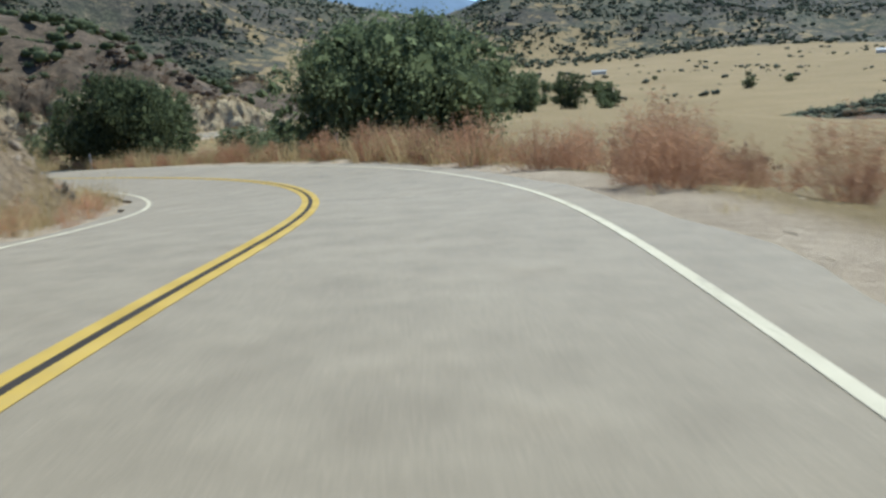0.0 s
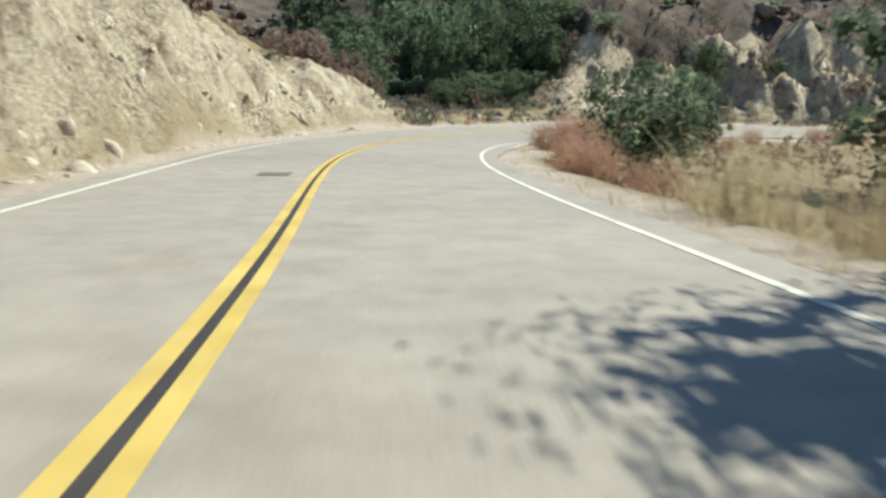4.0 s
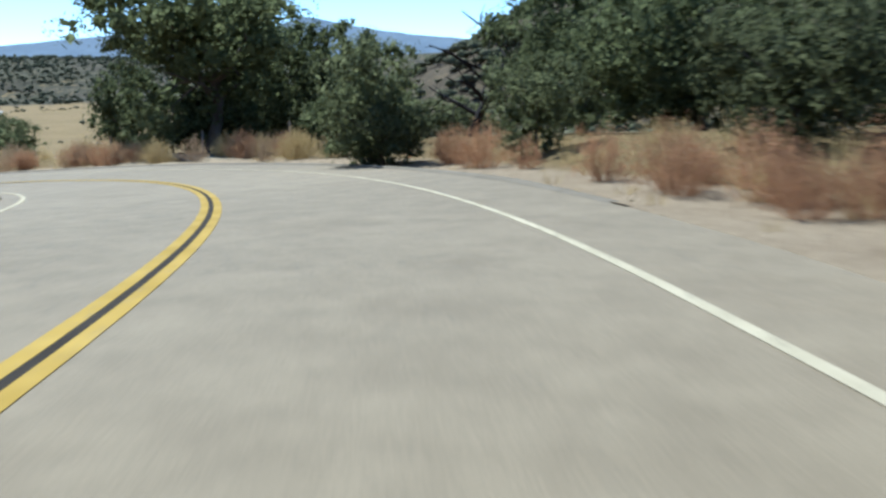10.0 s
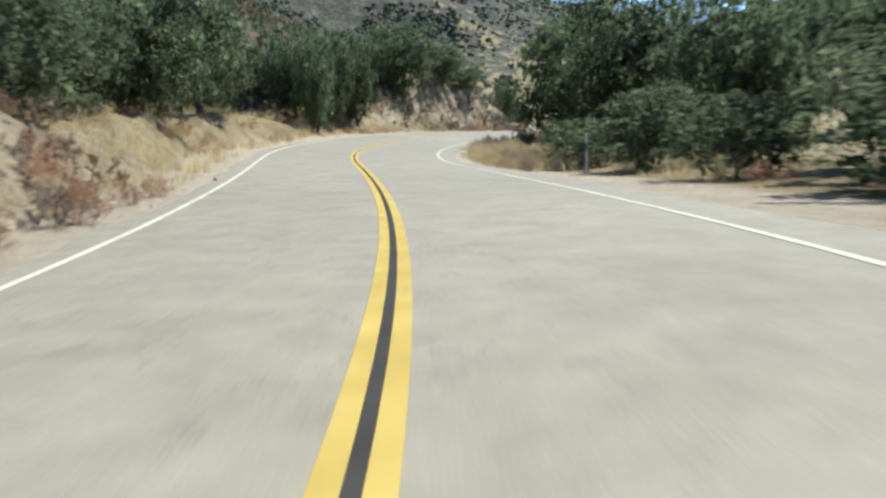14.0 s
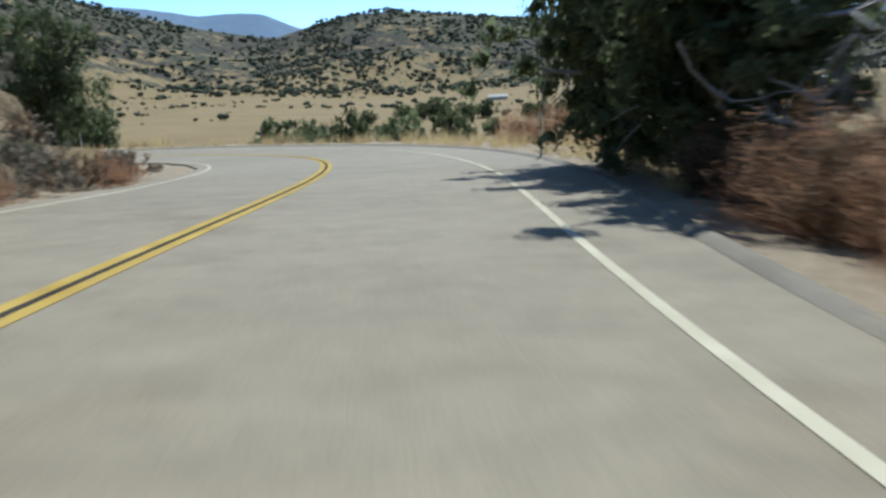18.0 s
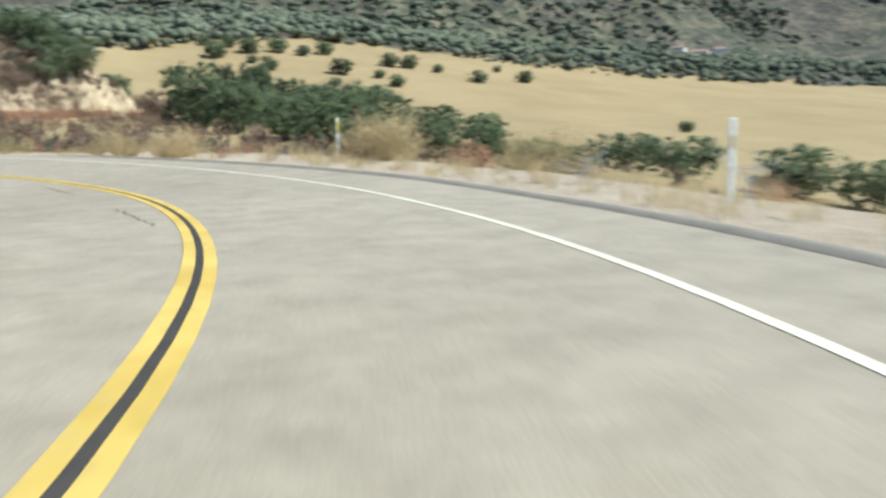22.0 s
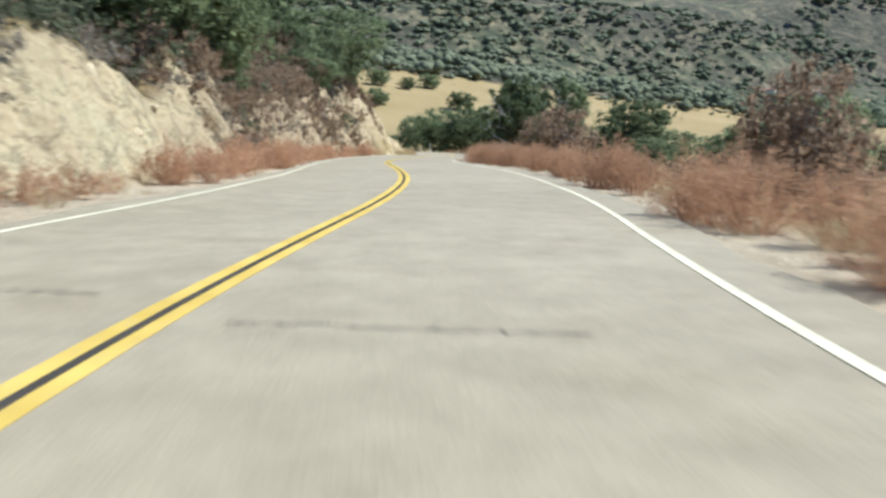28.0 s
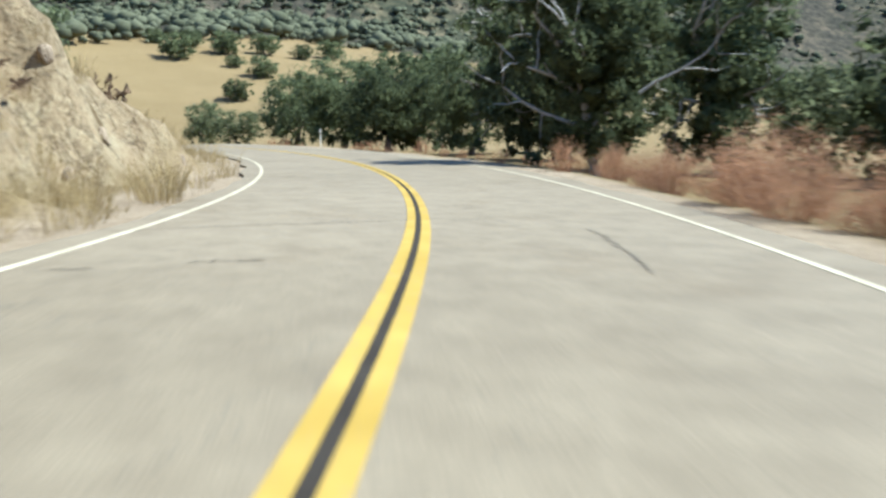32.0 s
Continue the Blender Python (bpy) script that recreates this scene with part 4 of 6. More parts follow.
for at in [(-150.1, 331.0, 4.8, 6.8), (-175.8, 343.7, 3.2, 5.5), (-214.9, 386.9, 10.2, 9.2), (-255.7, 387.8, 6.8, 8.5), (-238.0, 388.0, 7.6, 8.7), (-246.2, 388.0, 8.0, 10.6), (-238.4, 391.2, 8.3, 9.9), (-228.0, 389.1, 7.7, 8.5)]:
    plant(OAKS, *at, "oaks")
for at in [(-180.2, 346.3, 5.2, 6.1), (-187.0, 388.9, 4.2, 8.0), (-152.0, 331.8, 1.6, 3.6), (-180.3, 379.7, 3.0, 6.5), (-196.9, 388.7, 4.7, 7.7), (-215.5, 386.4, 9.7, 7.2)]:
    plant(BUSHES, *at, "green shrubs")
for at in [(-120.3, 336.0, 3.1, 2.8), (-150.4, 346.2, 1.3, 2.4), (-167.6, 339.2, 2.3, 3.9), (-170.3, 340.6, 1.8, 3.7), (-174.8, 343.2, 1.7, 3.8), (-180.1, 346.3, 1.4, 3.1)]:
    plant(BROWN_TREES, *at, "brown bushes")
for at in [(-201.3, 377.2, 10.1, 6.2), (-202.5, 384.8, 10.6, 6.2), (-217.9, 386.4, 10.7, 6.5)]:
    plant(GUMS, *at, "eucalyptus trees")
for at in [(-201.7, 390.0, 5.2, 7.5), (-193.2, 389.3, 4.7, 7.9), (-180.9, 390.8, 4.0, 7.5), (-253.6, 381.6, 3.4, 5.5), (-265.0, 382.1, 4.8, 5.6)]:
    plant(BUSHES, *at, "green shrubs")

for at in [(-433.2, 486.5, 7.5, 12.5), (-484.0, 496.0, 7.3, 12.2), (-424.0, 501.9, 4.2, 7.0), (-458.0, 521.7, 7.1, 11.8), (-456.7, 532.2, 7.1, 11.9), (-404.3, 502.1, 5.6, 9.3), (-450.5, 545.3, 4.6, 7.7), (-424.9, 555.5, 6.5, 10.9), (-439.0, 591.1, 6.6, 11.0), (-472.6, 593.2, 3.9, 6.5), (-274.7, 556.9, 4.3, 7.1)]:
    plant(OAKS, *at, "oaks on the golden knoll")
for at in [(-464.2, 435.0, 8.4, 14.0), (-477.0, 454.7, 8.2, 13.6), (-439.4, 453.2, 6.6, 10.9), (-453.5, 449.4, 4.1, 6.9), (-481.1, 470.1, 7.6, 12.7), (-476.5, 481.8, 5.5, 9.1), (-494.9, 436.2, 5.2, 8.7), (-491.8, 447.7, 6.2, 10.3), (-410.8, 435.3, 6.0, 10.0)]:
    plant(OAKS, *at, "oaks on the golden knoll")
for at in [(79.0, 809.2, 8.4, 13.0), (104.5, 828.9, 9.7, 15.0), (113.3, 814.7, 10.4, 16.0), (124.4, 818.2, 13.1, 20.2), (133.1, 787.9, 10.4, 16.0), (145.4, 790.5, 10.5, 16.1), (162.3, 762.8, 8.9, 13.6), (176.8, 779.8, 8.4, 12.9),
           (109.9, 663.3, 7.8, 12.0), (118.1, 654.3, 6.2, 9.5), (157.9, 700.2, 10.6, 16.3), (160.4, 679.6, 11.9, 18.3), (144.3, 621.1, 8.7, 13.4), (146.7, 606.7, 9.8, 15.1), (133.5, 569.7, 7.5, 11.5), (59.9, 712.0, 6.8, 10.5),
           (68.0, 698.5, 6.6, 10.2), (53.0, 701.0, 5.6, 8.7), (270.5, 682.5, 8.5, 13.1), (321.6, 726.7, 6.6, 10.1), (244.7, 842.4, 4.4, 6.8), (328.5, 831.2, 4.6, 7.1), (36.4, 736.2, 4.3, 6.6)]:
    plant(OAKS, *at, "oaks in the valley")

for at in [(-138.7, 318.7, 6.3, 8.0), (-150.4, 320.9, 7.0, 9.0), (-185.0, 326.3, 7.0, 9.5), (-181.5, 334.2, 7.5, 11.0), (-188.8, 343.3, 6.5, 9.5), (-131.0, 314.0, 6.4, 8.0), (-144.0, 312.5, 7.0, 9.0), (-160.0, 324.5, 7.4, 10.5), (-171.0, 325.0, 7.2, 10.0), (-118.0, 309.0, 5.6, 7.0), (-192.7, 387.7, 7.5, 10.3), (-112.7, 368.4, 6.0, 8.5)]:
    plant(FAR_OAKS, *at, "oaks")

for along_s, across, high, wide in [(222, -10.5, 2.6, 4.2), (228, -9.6, 2.2, 4.0), (234, -9.0, 2.8, 4.4), (240, -8.8, 2.4, 4.0), (246, -8.4, 2.8, 4.6), (252, -8.0, 2.2, 3.8), (258, -8.2, 2.6, 4.2), (264, -8.0, 2.0, 3.4), (243, 9.5, 2.4, 3.8), (250, 9.0, 2.2, 3.6), (258, 9.4, 2.6, 4.2), (266, 8.8, 2.0, 3.4)]:
    px, py, _ = road_xyz(along_s, across)
    plant(BUSHES, float(px), float(py), high, wide, "green shrubs")

for along_s, across, high, wide in [(500, 11.5, 3.2, 4.6), (506, 11.0, 3.8, 5.4), (513, 12.5, 3.6, 5.0), (521, 13.0, 3.4, 4.8), (545, 24, 6.5, 10), (556, 22, 6.0, 9), (566, 26, 6.5, 10), (574, 17, 5.5, 8), (582, 15, 5.0, 7), (590, 14, 6.0, 9), (598, 16, 5.5, 8), (606, 14, 6.0, 9), (614, 18, 6.5, 10), (622, 15, 6.0, 9), (580, 30, 6.5, 10), (596, 27, 6.5, 10)]:
    px, py, _ = road_xyz(along_s, across)
    plant(FAR_OAKS, float(px), float(py), high, wide, "oaks")
for at in [(-77.1, 121.7, 7.0, 8.0), (-68.5, 122.4, 6.5, 7.5), (-72.5, 127.9, 7.5, 9.0), (-66.0, 112.0, 5.5, 7.0), (-60.4, 106.5, 4.5, 6.0)]:
    plant(FAR_OAKS, *at, "oaks")
for at in [(-62.0, 105.0, 2.6, 3.6), (-58.5, 103.4, 2.2, 3.2), (-66.0, 117.0, 3.0, 4.0), (-58.0, 99.5, 2.2, 3.2)]:
    plant(BROWN_TREES, *at, "brown bushes")
for at in [(-36.3, 345.2, 0.9, 1.1), (-32.6, 345.4, 1.0, 1.1)]:
    plant(DEAD, *at, "dead trees")

for at in [(-162.4, 357.9, 4.8, 6.6)]:
    plant(BROWN_TREES, *at, "brown bushes")
for at in [(-149.0, 368.0, 6.0, 8.5)]:
    plant(FAR_OAKS, *at, "oaks")

# ---------------------------------------------------------------- weeds and grass
def stems(rng, n, radius, height, lean, width):
    """Upright dry stems, each a narrow blade with a bend."""
    az, r = rng.uniform(0, 2 * math.pi, n), radius * np.sqrt(rng.uniform(0, 1, n))
    foot = np.stack([np.cos(az) * r, np.sin(az) * r, np.full(n, -0.08)], 1)
    out = np.stack([np.cos(az), np.sin(az), np.zeros(n)], 1) * (r / radius)[:, None] * lean + rng.normal(scale=0.16, size=(n, 3)) * (1, 1, 0)
    h = height * rng.uniform(0.55, 1.08, n)[:, None]
    mid = foot + out * h * 0.4 + np.array([0, 0, 1.0]) * h * 0.55
    top = foot + out * h * 1.05 + np.array([0, 0, 1.0]) * h
    side = unit(np.cross(top - foot, rng.normal(size=(n, 3)))) * width * rng.uniform(0.6, 1.3, (n, 1))
    v = np.stack([foot - side * 0.5, foot + side * 0.5, mid + side * 0.5, mid - side * 0.5, top], 1).reshape(-1, 3)
    i = np.arange(n)[:, None] * 5
    f = np.concatenate([i + (0, 1, 2), i + (0, 2, 3), i + (3, 2, 4)])
    return v, f, mid, top


def flecks(rng, places, size, slim=0.6):
    n = len(places)
    a = unit(rng.normal(size=(n, 3)) + (0, 0, 0.6)) * size / slim ** 0.6 * rng.uniform(0.6, 1.4, (n, 1))
    b = unit(np.cross(a, rng.normal(size=(n, 3)))) * size * slim * rng.uniform(0.7, 1.3, (n, 1))
    v = np.stack([places - a, places + a * 0.8 + b, places + a - b], 1).reshape(-1, 3)
    return v, np.arange(3 * n).reshape(n, 3)


def weed(seed, n, radius, height, lean, width, bits, bit):
    rng = np.random.default_rng(seed)
    v, f, mid, top = stems(rng, n, radius, height, lean, width)
    if bits:
        k = rng.integers(0, n, bits)
        u = rng.uniform(0.15, 1.05, (bits, 1))
        p = mid[k] * (1 - u) + top[k] * u + rng.normal(scale=0.045 * height, size=(bits, 3))
        return join([(v, f), flecks(rng, p, bit)])
    return v, f


def mound(seed, n, radius, height, width, bits, bit, slim=0.6):
    """A rounded bush of fine dry twigs that spread from its foot."""
    rng = np.random.default_rng(seed)
    az, u = rng.uniform(0, 2 * math.pi, n), rng.uniform(0.02, 1, n)
    lump = 0.8 + 0.25 * np.sin(az * 3 + seed) + 0.12 * np.sin(az * 7 + seed)
    rim = np.stack([np.cos(az) * np.sqrt(1 - u * u) * radius * lump, np.sin(az) * np.sqrt(1 - u * u) * radius * lump, height * (0.12 + 0.88 * u)], 1) * rng.uniform(0.72, 1.06, (n, 1))
    foot = np.stack([np.cos(az), np.sin(az), np.zeros(n)], 1) * radius * 0.3 * rng.uniform(0, 1, (n, 1)) - (0, 0, 0.06)
    mid = (foot + rim) / 2 + np.array([0, 0, 0.08 * height]) + rng.normal(scale=0.03, size=(n, 3))
    side = unit(np.cross(rim - foot, rng.normal(size=(n, 3)))) * width * rng.uniform(0.6, 1.3, (n, 1))
    v = np.stack([foot - side * 0.5, foot + side * 0.5, mid + side * 0.4, mid - side * 0.4, rim], 1).reshape(-1, 3)
    i = np.arange(n)[:, None] * 5
    f = np.concatenate([i + (0, 1, 2), i + (0, 2, 3), i + (3, 2, 4)])
    k = rng.integers(0, n, bits)
    w = rng.uniform(0.0, 0.96, (bits, 1)) ** 0.7
    p = mid[k] * (1 - w) + rim[k] * w + rng.normal(scale=0.028 * height, size=(bits, 3))
    p[:, 2] = np.maximum(p[:, 2], 0.02)
    return join([(v, f), flecks(rng, p, bit, slim)])


WEEDS = {
    "russet": [mound(100 + k, 150, 0.62, 0.95, 0.006, 2500, 0.0125, 0.36) for k in range(4)],
    "russet_lite": [mound(110 + k, 40, 0.62, 0.9, 0.010, 520, 0.028, 0.32) for k in range(4)],
    "straw": [weed(120 + k, 48, 0.34, 0.85, 0.45, 0.011, 30, 0.026) for k in range(3)],
    "tuft": [weed(130 + k, 20, 0.22, 0.42, 0.6, 0.012, 0, 0) for k in range(4)],
    "russet_mid": [mound(105 + k, 70, 0.62, 0.93, 0.008, 1050, 0.019, 0.35) for k in range(4)],
    "scrub": [mound(140 + k, 10, 0.85, 1.1, 0.018, 170, 0.061, 0.42) for k in range(4)],
    "scrub_lite": [mound(150 + k, 6, 0.85, 1.1, 0.022, 96, 0.080, 0.44) for k in range(4)],
}
weed_rng = np.random.default_rng(9)


def spots(side, s0, s1, o0, o1, n):
    """n places beside the pavement, o metres out from its edge."""
    s = weed_rng.uniform(s0, s1, n)
    o = o0 + (o1 - o0) * weed_rng.uniform(0, 1, n) ** 1.3
    d = edge_left(s) + o if side > 0 else -(edge_right(s) + o)
    p = road_xyz(s, d)
    _, dn = nearest(p[:, 0], p[:, 1])
    ok = np.abs(np.abs(dn) - np.abs(d)) < 0.5
    x, y = p[ok, 0], p[ok, 1]
    return x, y, land(x, y)[0]


def scatter(name, kind, mat, x, y, z, size, label, category, squash=0.25):
    """Many plants of a sort, joined: too many to count."""
    pieces = []
    for i in range(len(x)):
        v, f = WEEDS[kind][int(weed_rng.integers(len(WEEDS[kind])))]
        a, c = weed_rng.uniform(0, 6.28), size * weed_rng.uniform(0.6, 1.35)
        w = c * weed_rng.uniform(0.85, 1.3)
        ca, sa = math.cos(a), math.sin(a)
        q = np.empty_like(v)
        q[:, 0] = (v[:, 0] * ca - v[:, 1] * sa) * w + x[i]
        q[:, 1] = (v[:, 0] * sa + v[:, 1] * ca) * w + y[i]
        q[:, 2] = v[:, 2] * c * (1 + squash * weed_rng.uniform(-1, 1)) + z[i]
        pieces.append((q, f))
    if not pieces:
        return
    ob = new(name, fast_mesh(name, *join(pieces), mat))
    tagged(ob, label, category, kind="stuff")
    return ob


WEED_MESH, WEED_STEMS = {}, 150


def bush_things(kind, mat, name, x, y, z, size, label, group):
    if (kind, name) not in WEED_MESH:
        n = WEED_STEMS * 3
        WEED_MESH[kind, name] = [(fast_mesh("stem_base", v[:WEED_STEMS * 5], f[:n], mat), fast_mesh("foliage", v[WEED_STEMS * 5:], f[n:] - WEED_STEMS * 5, mat)) for v, f in WEEDS[kind]]
    for i in range(len(x)):
        me = WEED_MESH[kind, name][int(weed_rng.integers(len(WEED_MESH[kind, name])))]
        ob = new(name)
        for piece, data in zip(("stem_base", "foliage"), me):
            new(piece, data).parent = ob
        c = size * weed_rng.uniform(0.7, 1.3)
        w = c * weed_rng.uniform(1.0, 1.5)
        ob.matrix_basis = pose(x[i], y[i], z[i], 0, 0, weed_rng.uniform(0, 360)) @ Matrix.Diagonal((w, w, c, 1))
        tagged(ob, label, "weed", group)


RUSSET_LABEL = "dry russet weed bush on the dirt shoulder"
# side, from, to, inner and outer distance from the pavement, how many, size
BIG_RUSSET = [(-1, 160, 180, 1.2, 2.8, 16, 1.0), (-1, 103, 116, 0.8, 3.0, 16, 1.35), (1, 212, 252, 0.4, 4.0, 30, 0.75), (1, 4, 40, 0.3, 1.6, 16, 0.6), (-1, 509, 524, 0.6, 2.4, 12, 1.2), (-1, 4, 36, 0.8, 4.5, 34, 1.35), (-1, 178, 190, 1.6, 3.0, 6, 1.1), (-1, 36, 62, 1.2, 3.2, 12, 1.15), (-1, 86, 106, 1.2, 2.6, 9, 1.05), (-1, 106, 118, 1.0, 2.6, 12, 1.5), (-1, 122, 136, 0.7, 2.2, 10, 1.2), (-1, 140, 154, 0.7, 2.4, 16, 1.2),
              (-1, 156, 178, 1.6, 3.4, 16, 1.0), (-1, 198, 224, 2.0, 5.0, 16, 1.15), (1, 150, 174, 0.2, 1.0, 8, 0.7), (-1, 302, 312, 1.2, 3.2, 6, 0.95), (-1, 310, 324, 0.7, 2.8, 12, 1.3), (-1, 553, 572, 1.2, 4.2, 18, 1.35), (-1, 341, 346, 2.6, 4.2, 4, 1.5), (-1, 428, 446, 0.9, 2.6, 10, 1.2), (-1, 446, 460, 0.8, 2.8, 18, 1.5),
              (-1, 456, 494, 0.35, 2.2, 42, 1.15), (-1, 494, 546, 0.4, 2.4, 66, 1.05), (-1, 222, 236, 2.4, 4.5, 6, 0.9), (1, 398, 430, 0.8, 2.0, 12, 0.9), (1, 322, 338, 0.3, 1.2, 8, 0.8), (-1, 376, 398, 2.6, 5.0, 6, 0.8), (1, 436, 470, 0.9, 1.7, 6, 0.7), (1, 470, 544, 0.2, 1.6, 72, 0.95)]
for side, a, b, o0, o1, n, size in BIG_RUSSET:
    if side > 0 or size < 1.0:
        scatter("russet_weeds", "russet_mid", RUSSET, *spots(side, a, b, o0, o1, n), size * 1.1, "belt of dry russet weeds along the shoulder", "weeds")
        continue
    bush_things("russet", RUSSET, "russet_bush", *spots(side, a, b, o0, o1, n), size, RUSSET_LABEL, "russet bushes by the road")

for side, a, b, o0, o1, n, size, mat in [(-1, 350, 374, 1.2, 3.5, 5, 0.7, GOLD), (-1, 196, 222, 1.6, 6.5, 22, 1.15, GOLD), (-1, 196, 222, 1.4, 5.5, 26, 1.2, TAN), (-1, 262, 306, 0.9, 4.5, 34, 0.7, TAN), (-1, 284, 296, 0.5, 2.8, 14, 0.7, TAN), (-1, 268, 285, 0.9, 4.5, 34, 0.75, GOLD), (-1, 262, 306, 1.4, 5.0, 18, 0.85, GOLD), (-1, 406, 417, 0.7, 2.2, 9, 0.95, GOLD),
                                        (1, 398, 424, 0.6, 1.8, 9, 0.8, GOLD), (1, 298, 309, 0.6, 2.0, 8, 0.7, GOLD), (-1, 216, 232, 2.4, 5, 10, 0.9, TAN)]:
    name, tone = ("tan_bush", "tan dry bush with fine twigs on the road's shoulder") if mat is TAN else ("straw_bush", "pale golden dry bush on the road's shoulder")
    bush_things("russet", mat, name, *spots(side, a, b, o0, o1, n), size, tone, "straw bushes by the road")

for s, d, size in [(399.6, -7.9, 1.5), (400.4, -8.2, 1.6), (401.0, -8.4, 1.6), (400.0, -8.6, 1.5), (395.2, -8.2, 1.4), (394.6, -8.6, 1.2), (413.0, -7.4, 1.3), (410.5, -7.6, 1.2)]:
    p = road_xyz(s, d)
    bush_things("russet", GOLD, "straw_bush", p[:1], p[1:2], land(p[:1], p[1:2])[0], size, "pale golden dry bush on the road's shoulder", "straw bushes by the road")

RUSSET_BELTS = [(-1, 0, 75, 1.0, 6.0, 90, 0.75), (-1, 80, 150, 1.6, 5.0, 60, 0.85), (-1, 150, 178, 2.2, 5.0, 34, 0.65), (-1, 178, 250, 3.0, 7.0, 40, 0.6),
                (-1, 290, 345, 1.5, 6.0, 60, 0.75), (-1, 404, 432, 1.2, 4.0, 30, 0.5), (-1, 432, 560, 1.2, 7.0, 170, 0.85), (1, 120, 162, 0.7, 2.0, 24, 0.5), (1, 215, 250, 1.6, 6.0, 30, 0.7),
                (1, 262, 330, 0.8, 3.0, 36, 0.65), (1, 400, 432, 0.8, 2.4, 20, 0.6), (1, 468, 540, 0.6, 2.2, 50, 0.6), (-1, 560, 620, 0.9, 5.0, 26, 0.7)]
for side, a, b, o0, o1, n, size in RUSSET_BELTS:
    scatter("russet_weeds", "russet_lite", RUSSET, *spots(side, a, b, o0, o1, n), size, "belt of dry russet weeds along the shoulder", "weeds")
STRAW_BELTS = [(-1, 262, 312, 1.2, 6.0, 90, 0.55), (-1, 22, 80, 0.8, 3.2, 150, 1.2), (-1, 350, 376, 1.0, 4.0, 34, 0.75), (1, 0, 75, 0.3, 3.0, 150, 0.65), (-1, 176, 330, 2.4, 9.0, 170, 0.7), (1, 160, 330, 1.0, 6.0, 120, 0.6),
               (-1, 335, 415, 0.8, 7.0, 330, 0.42), (1, 396, 420, 0.6, 2.5, 24, 0.7), (1, 535, 600, 0.4, 4.5, 150, 0.7), (1, 396, 432, 0.4, 2.2, 60, 0.7), (-1, 120, 176, 1.5, 6.0, 40, 0.55), (-1, 392, 410, 0.7, 2.4, 30, 0.5), (1, 252, 300, 0.6, 6.0, 150, 0.6), (1, 297, 313, 0.8, 5.5, 110, 0.7), (-1, 326, 352, 0.8, 6.0, 140, 0.55), (-1, 264, 286, 0.6, 5.0, 110, 0.6)]
for side, a, b, o0, o1, n, size in STRAW_BELTS:
    scatter("golden_grass", "straw", GOLD, *spots(side, a, b, o0, o1, n), size, "clumps of tall golden dry grass beside the road", "grass")
for side, a, b, o0, o1, n in [(-1, 0, 180, 0.3, 9, 420), (-1, 180, 420, 0.8, 12, 560), (-1, 400, 620, 0.5, 10, 420), (1, 0, 330, 0.4, 7, 600), (1, 385, 620, 0.4, 6, 420)]:
    scatter("short_grass", "tuft", GOLD, *spots(side, a, b, o0, o1, n), 0.55, "thin tufts of short dry grass on bare dirt", "grass")
SCRUB_BELTS = [(-1, 394, 424, 3.0, 12, 110, 0.7, BROWN), (-1, 396, 424, 4.0, 14, 50, 0.8, GREEN_SCRUB), (1, 498, 548, 3.2, 9, 260, 1.0, BROWN), (1, 490, 520, 4.5, 9, 50, 1.2, GREEN_SCRUB), (-1, 420, 450, 6, 14, 70, 0.7, BROWN), (1, 505, 548, 2.2, 10, 190, 0.9, BROWN), (-1, 272, 300, 1.5, 6, 40, 0.6, GREY_SCRUB), (-1, 288, 296, 1.0, 3.0, 14, 0.7, GREY_SCRUB), (1, 116, 152, 1.4, 7, 150, 0.7, GREEN_SCRUB), (1, 460, 545, 3.5, 20, 160, 1.1, GREEN_SCRUB), (1, 398, 450, 6, 26, 110, 1.2, GREEN_SCRUB), (1, 300, 336, 2, 9, 70, 0.8, GREEN_SCRUB), (1, 20, 110, 5, 24, 160, 1.1, GREEN_SCRUB), (1, 498, 540, 1.2, 6, 130, 0.6, GREY_SCRUB), (1, 500, 545, 2.5, 8, 110, 0.8, BROWN), (1, 470, 482, 1.0, 5, 70, 0.9, BROWN), (1, 448, 470, 2.5, 7, 60, 0.7, BROWN), (1, 214, 252, 1.6, 7, 120, 0.6, BROWN), (1, 214, 252, 0.8, 5, 70, 0.5, GREY_SCRUB), (1, 20, 76, 1.2, 7, 120, 0.5, GREY_SCRUB), (1, 10, 75, 4.0, 26, 150, 1.1, BROWN), (1, 60, 118, 5.0, 26, 150, 1.2, BROWN), (1, 112, 165, 3.5, 20, 240, 1.1, BROWN), (1, 116, 178, 1.0, 7, 190, 0.55, GREY_SCRUB), (1, 118, 176, 1.2, 6, 90, 0.5, BROWN),
               (1, 216, 330, 3.0, 20, 170, 1.0, BROWN), (1, 306, 338, 1.0, 6.5, 110, 0.9, GREY_SCRUB), (1, 128, 165, 5.5, 10, 50, 0.9, BROWN), (1, 310, 340, 1.2, 8, 90, 0.9, BROWN), (1, 400, 480, 4.0, 40, 1500, 1.2, BROWN), (1, 470, 480, 0.8, 12, 80, 1.2, BROWN), (1, 470, 575, 4.0, 36, 1200, 1.25, BROWN),
               (-1, 408, 520, 5, 45, 300, 1.2, BROWN), (1, 476, 545, 3, 8, 60, 0.9, GREY_SCRUB), (-1, 345, 400, 4, 30, 70, 0.9, BROWN), (-1, 0, 140, 5, 28, 90, 1.1, BROWN), (1, 20, 70, 1.5, 5, 50, 0.6, GREY_SCRUB)]
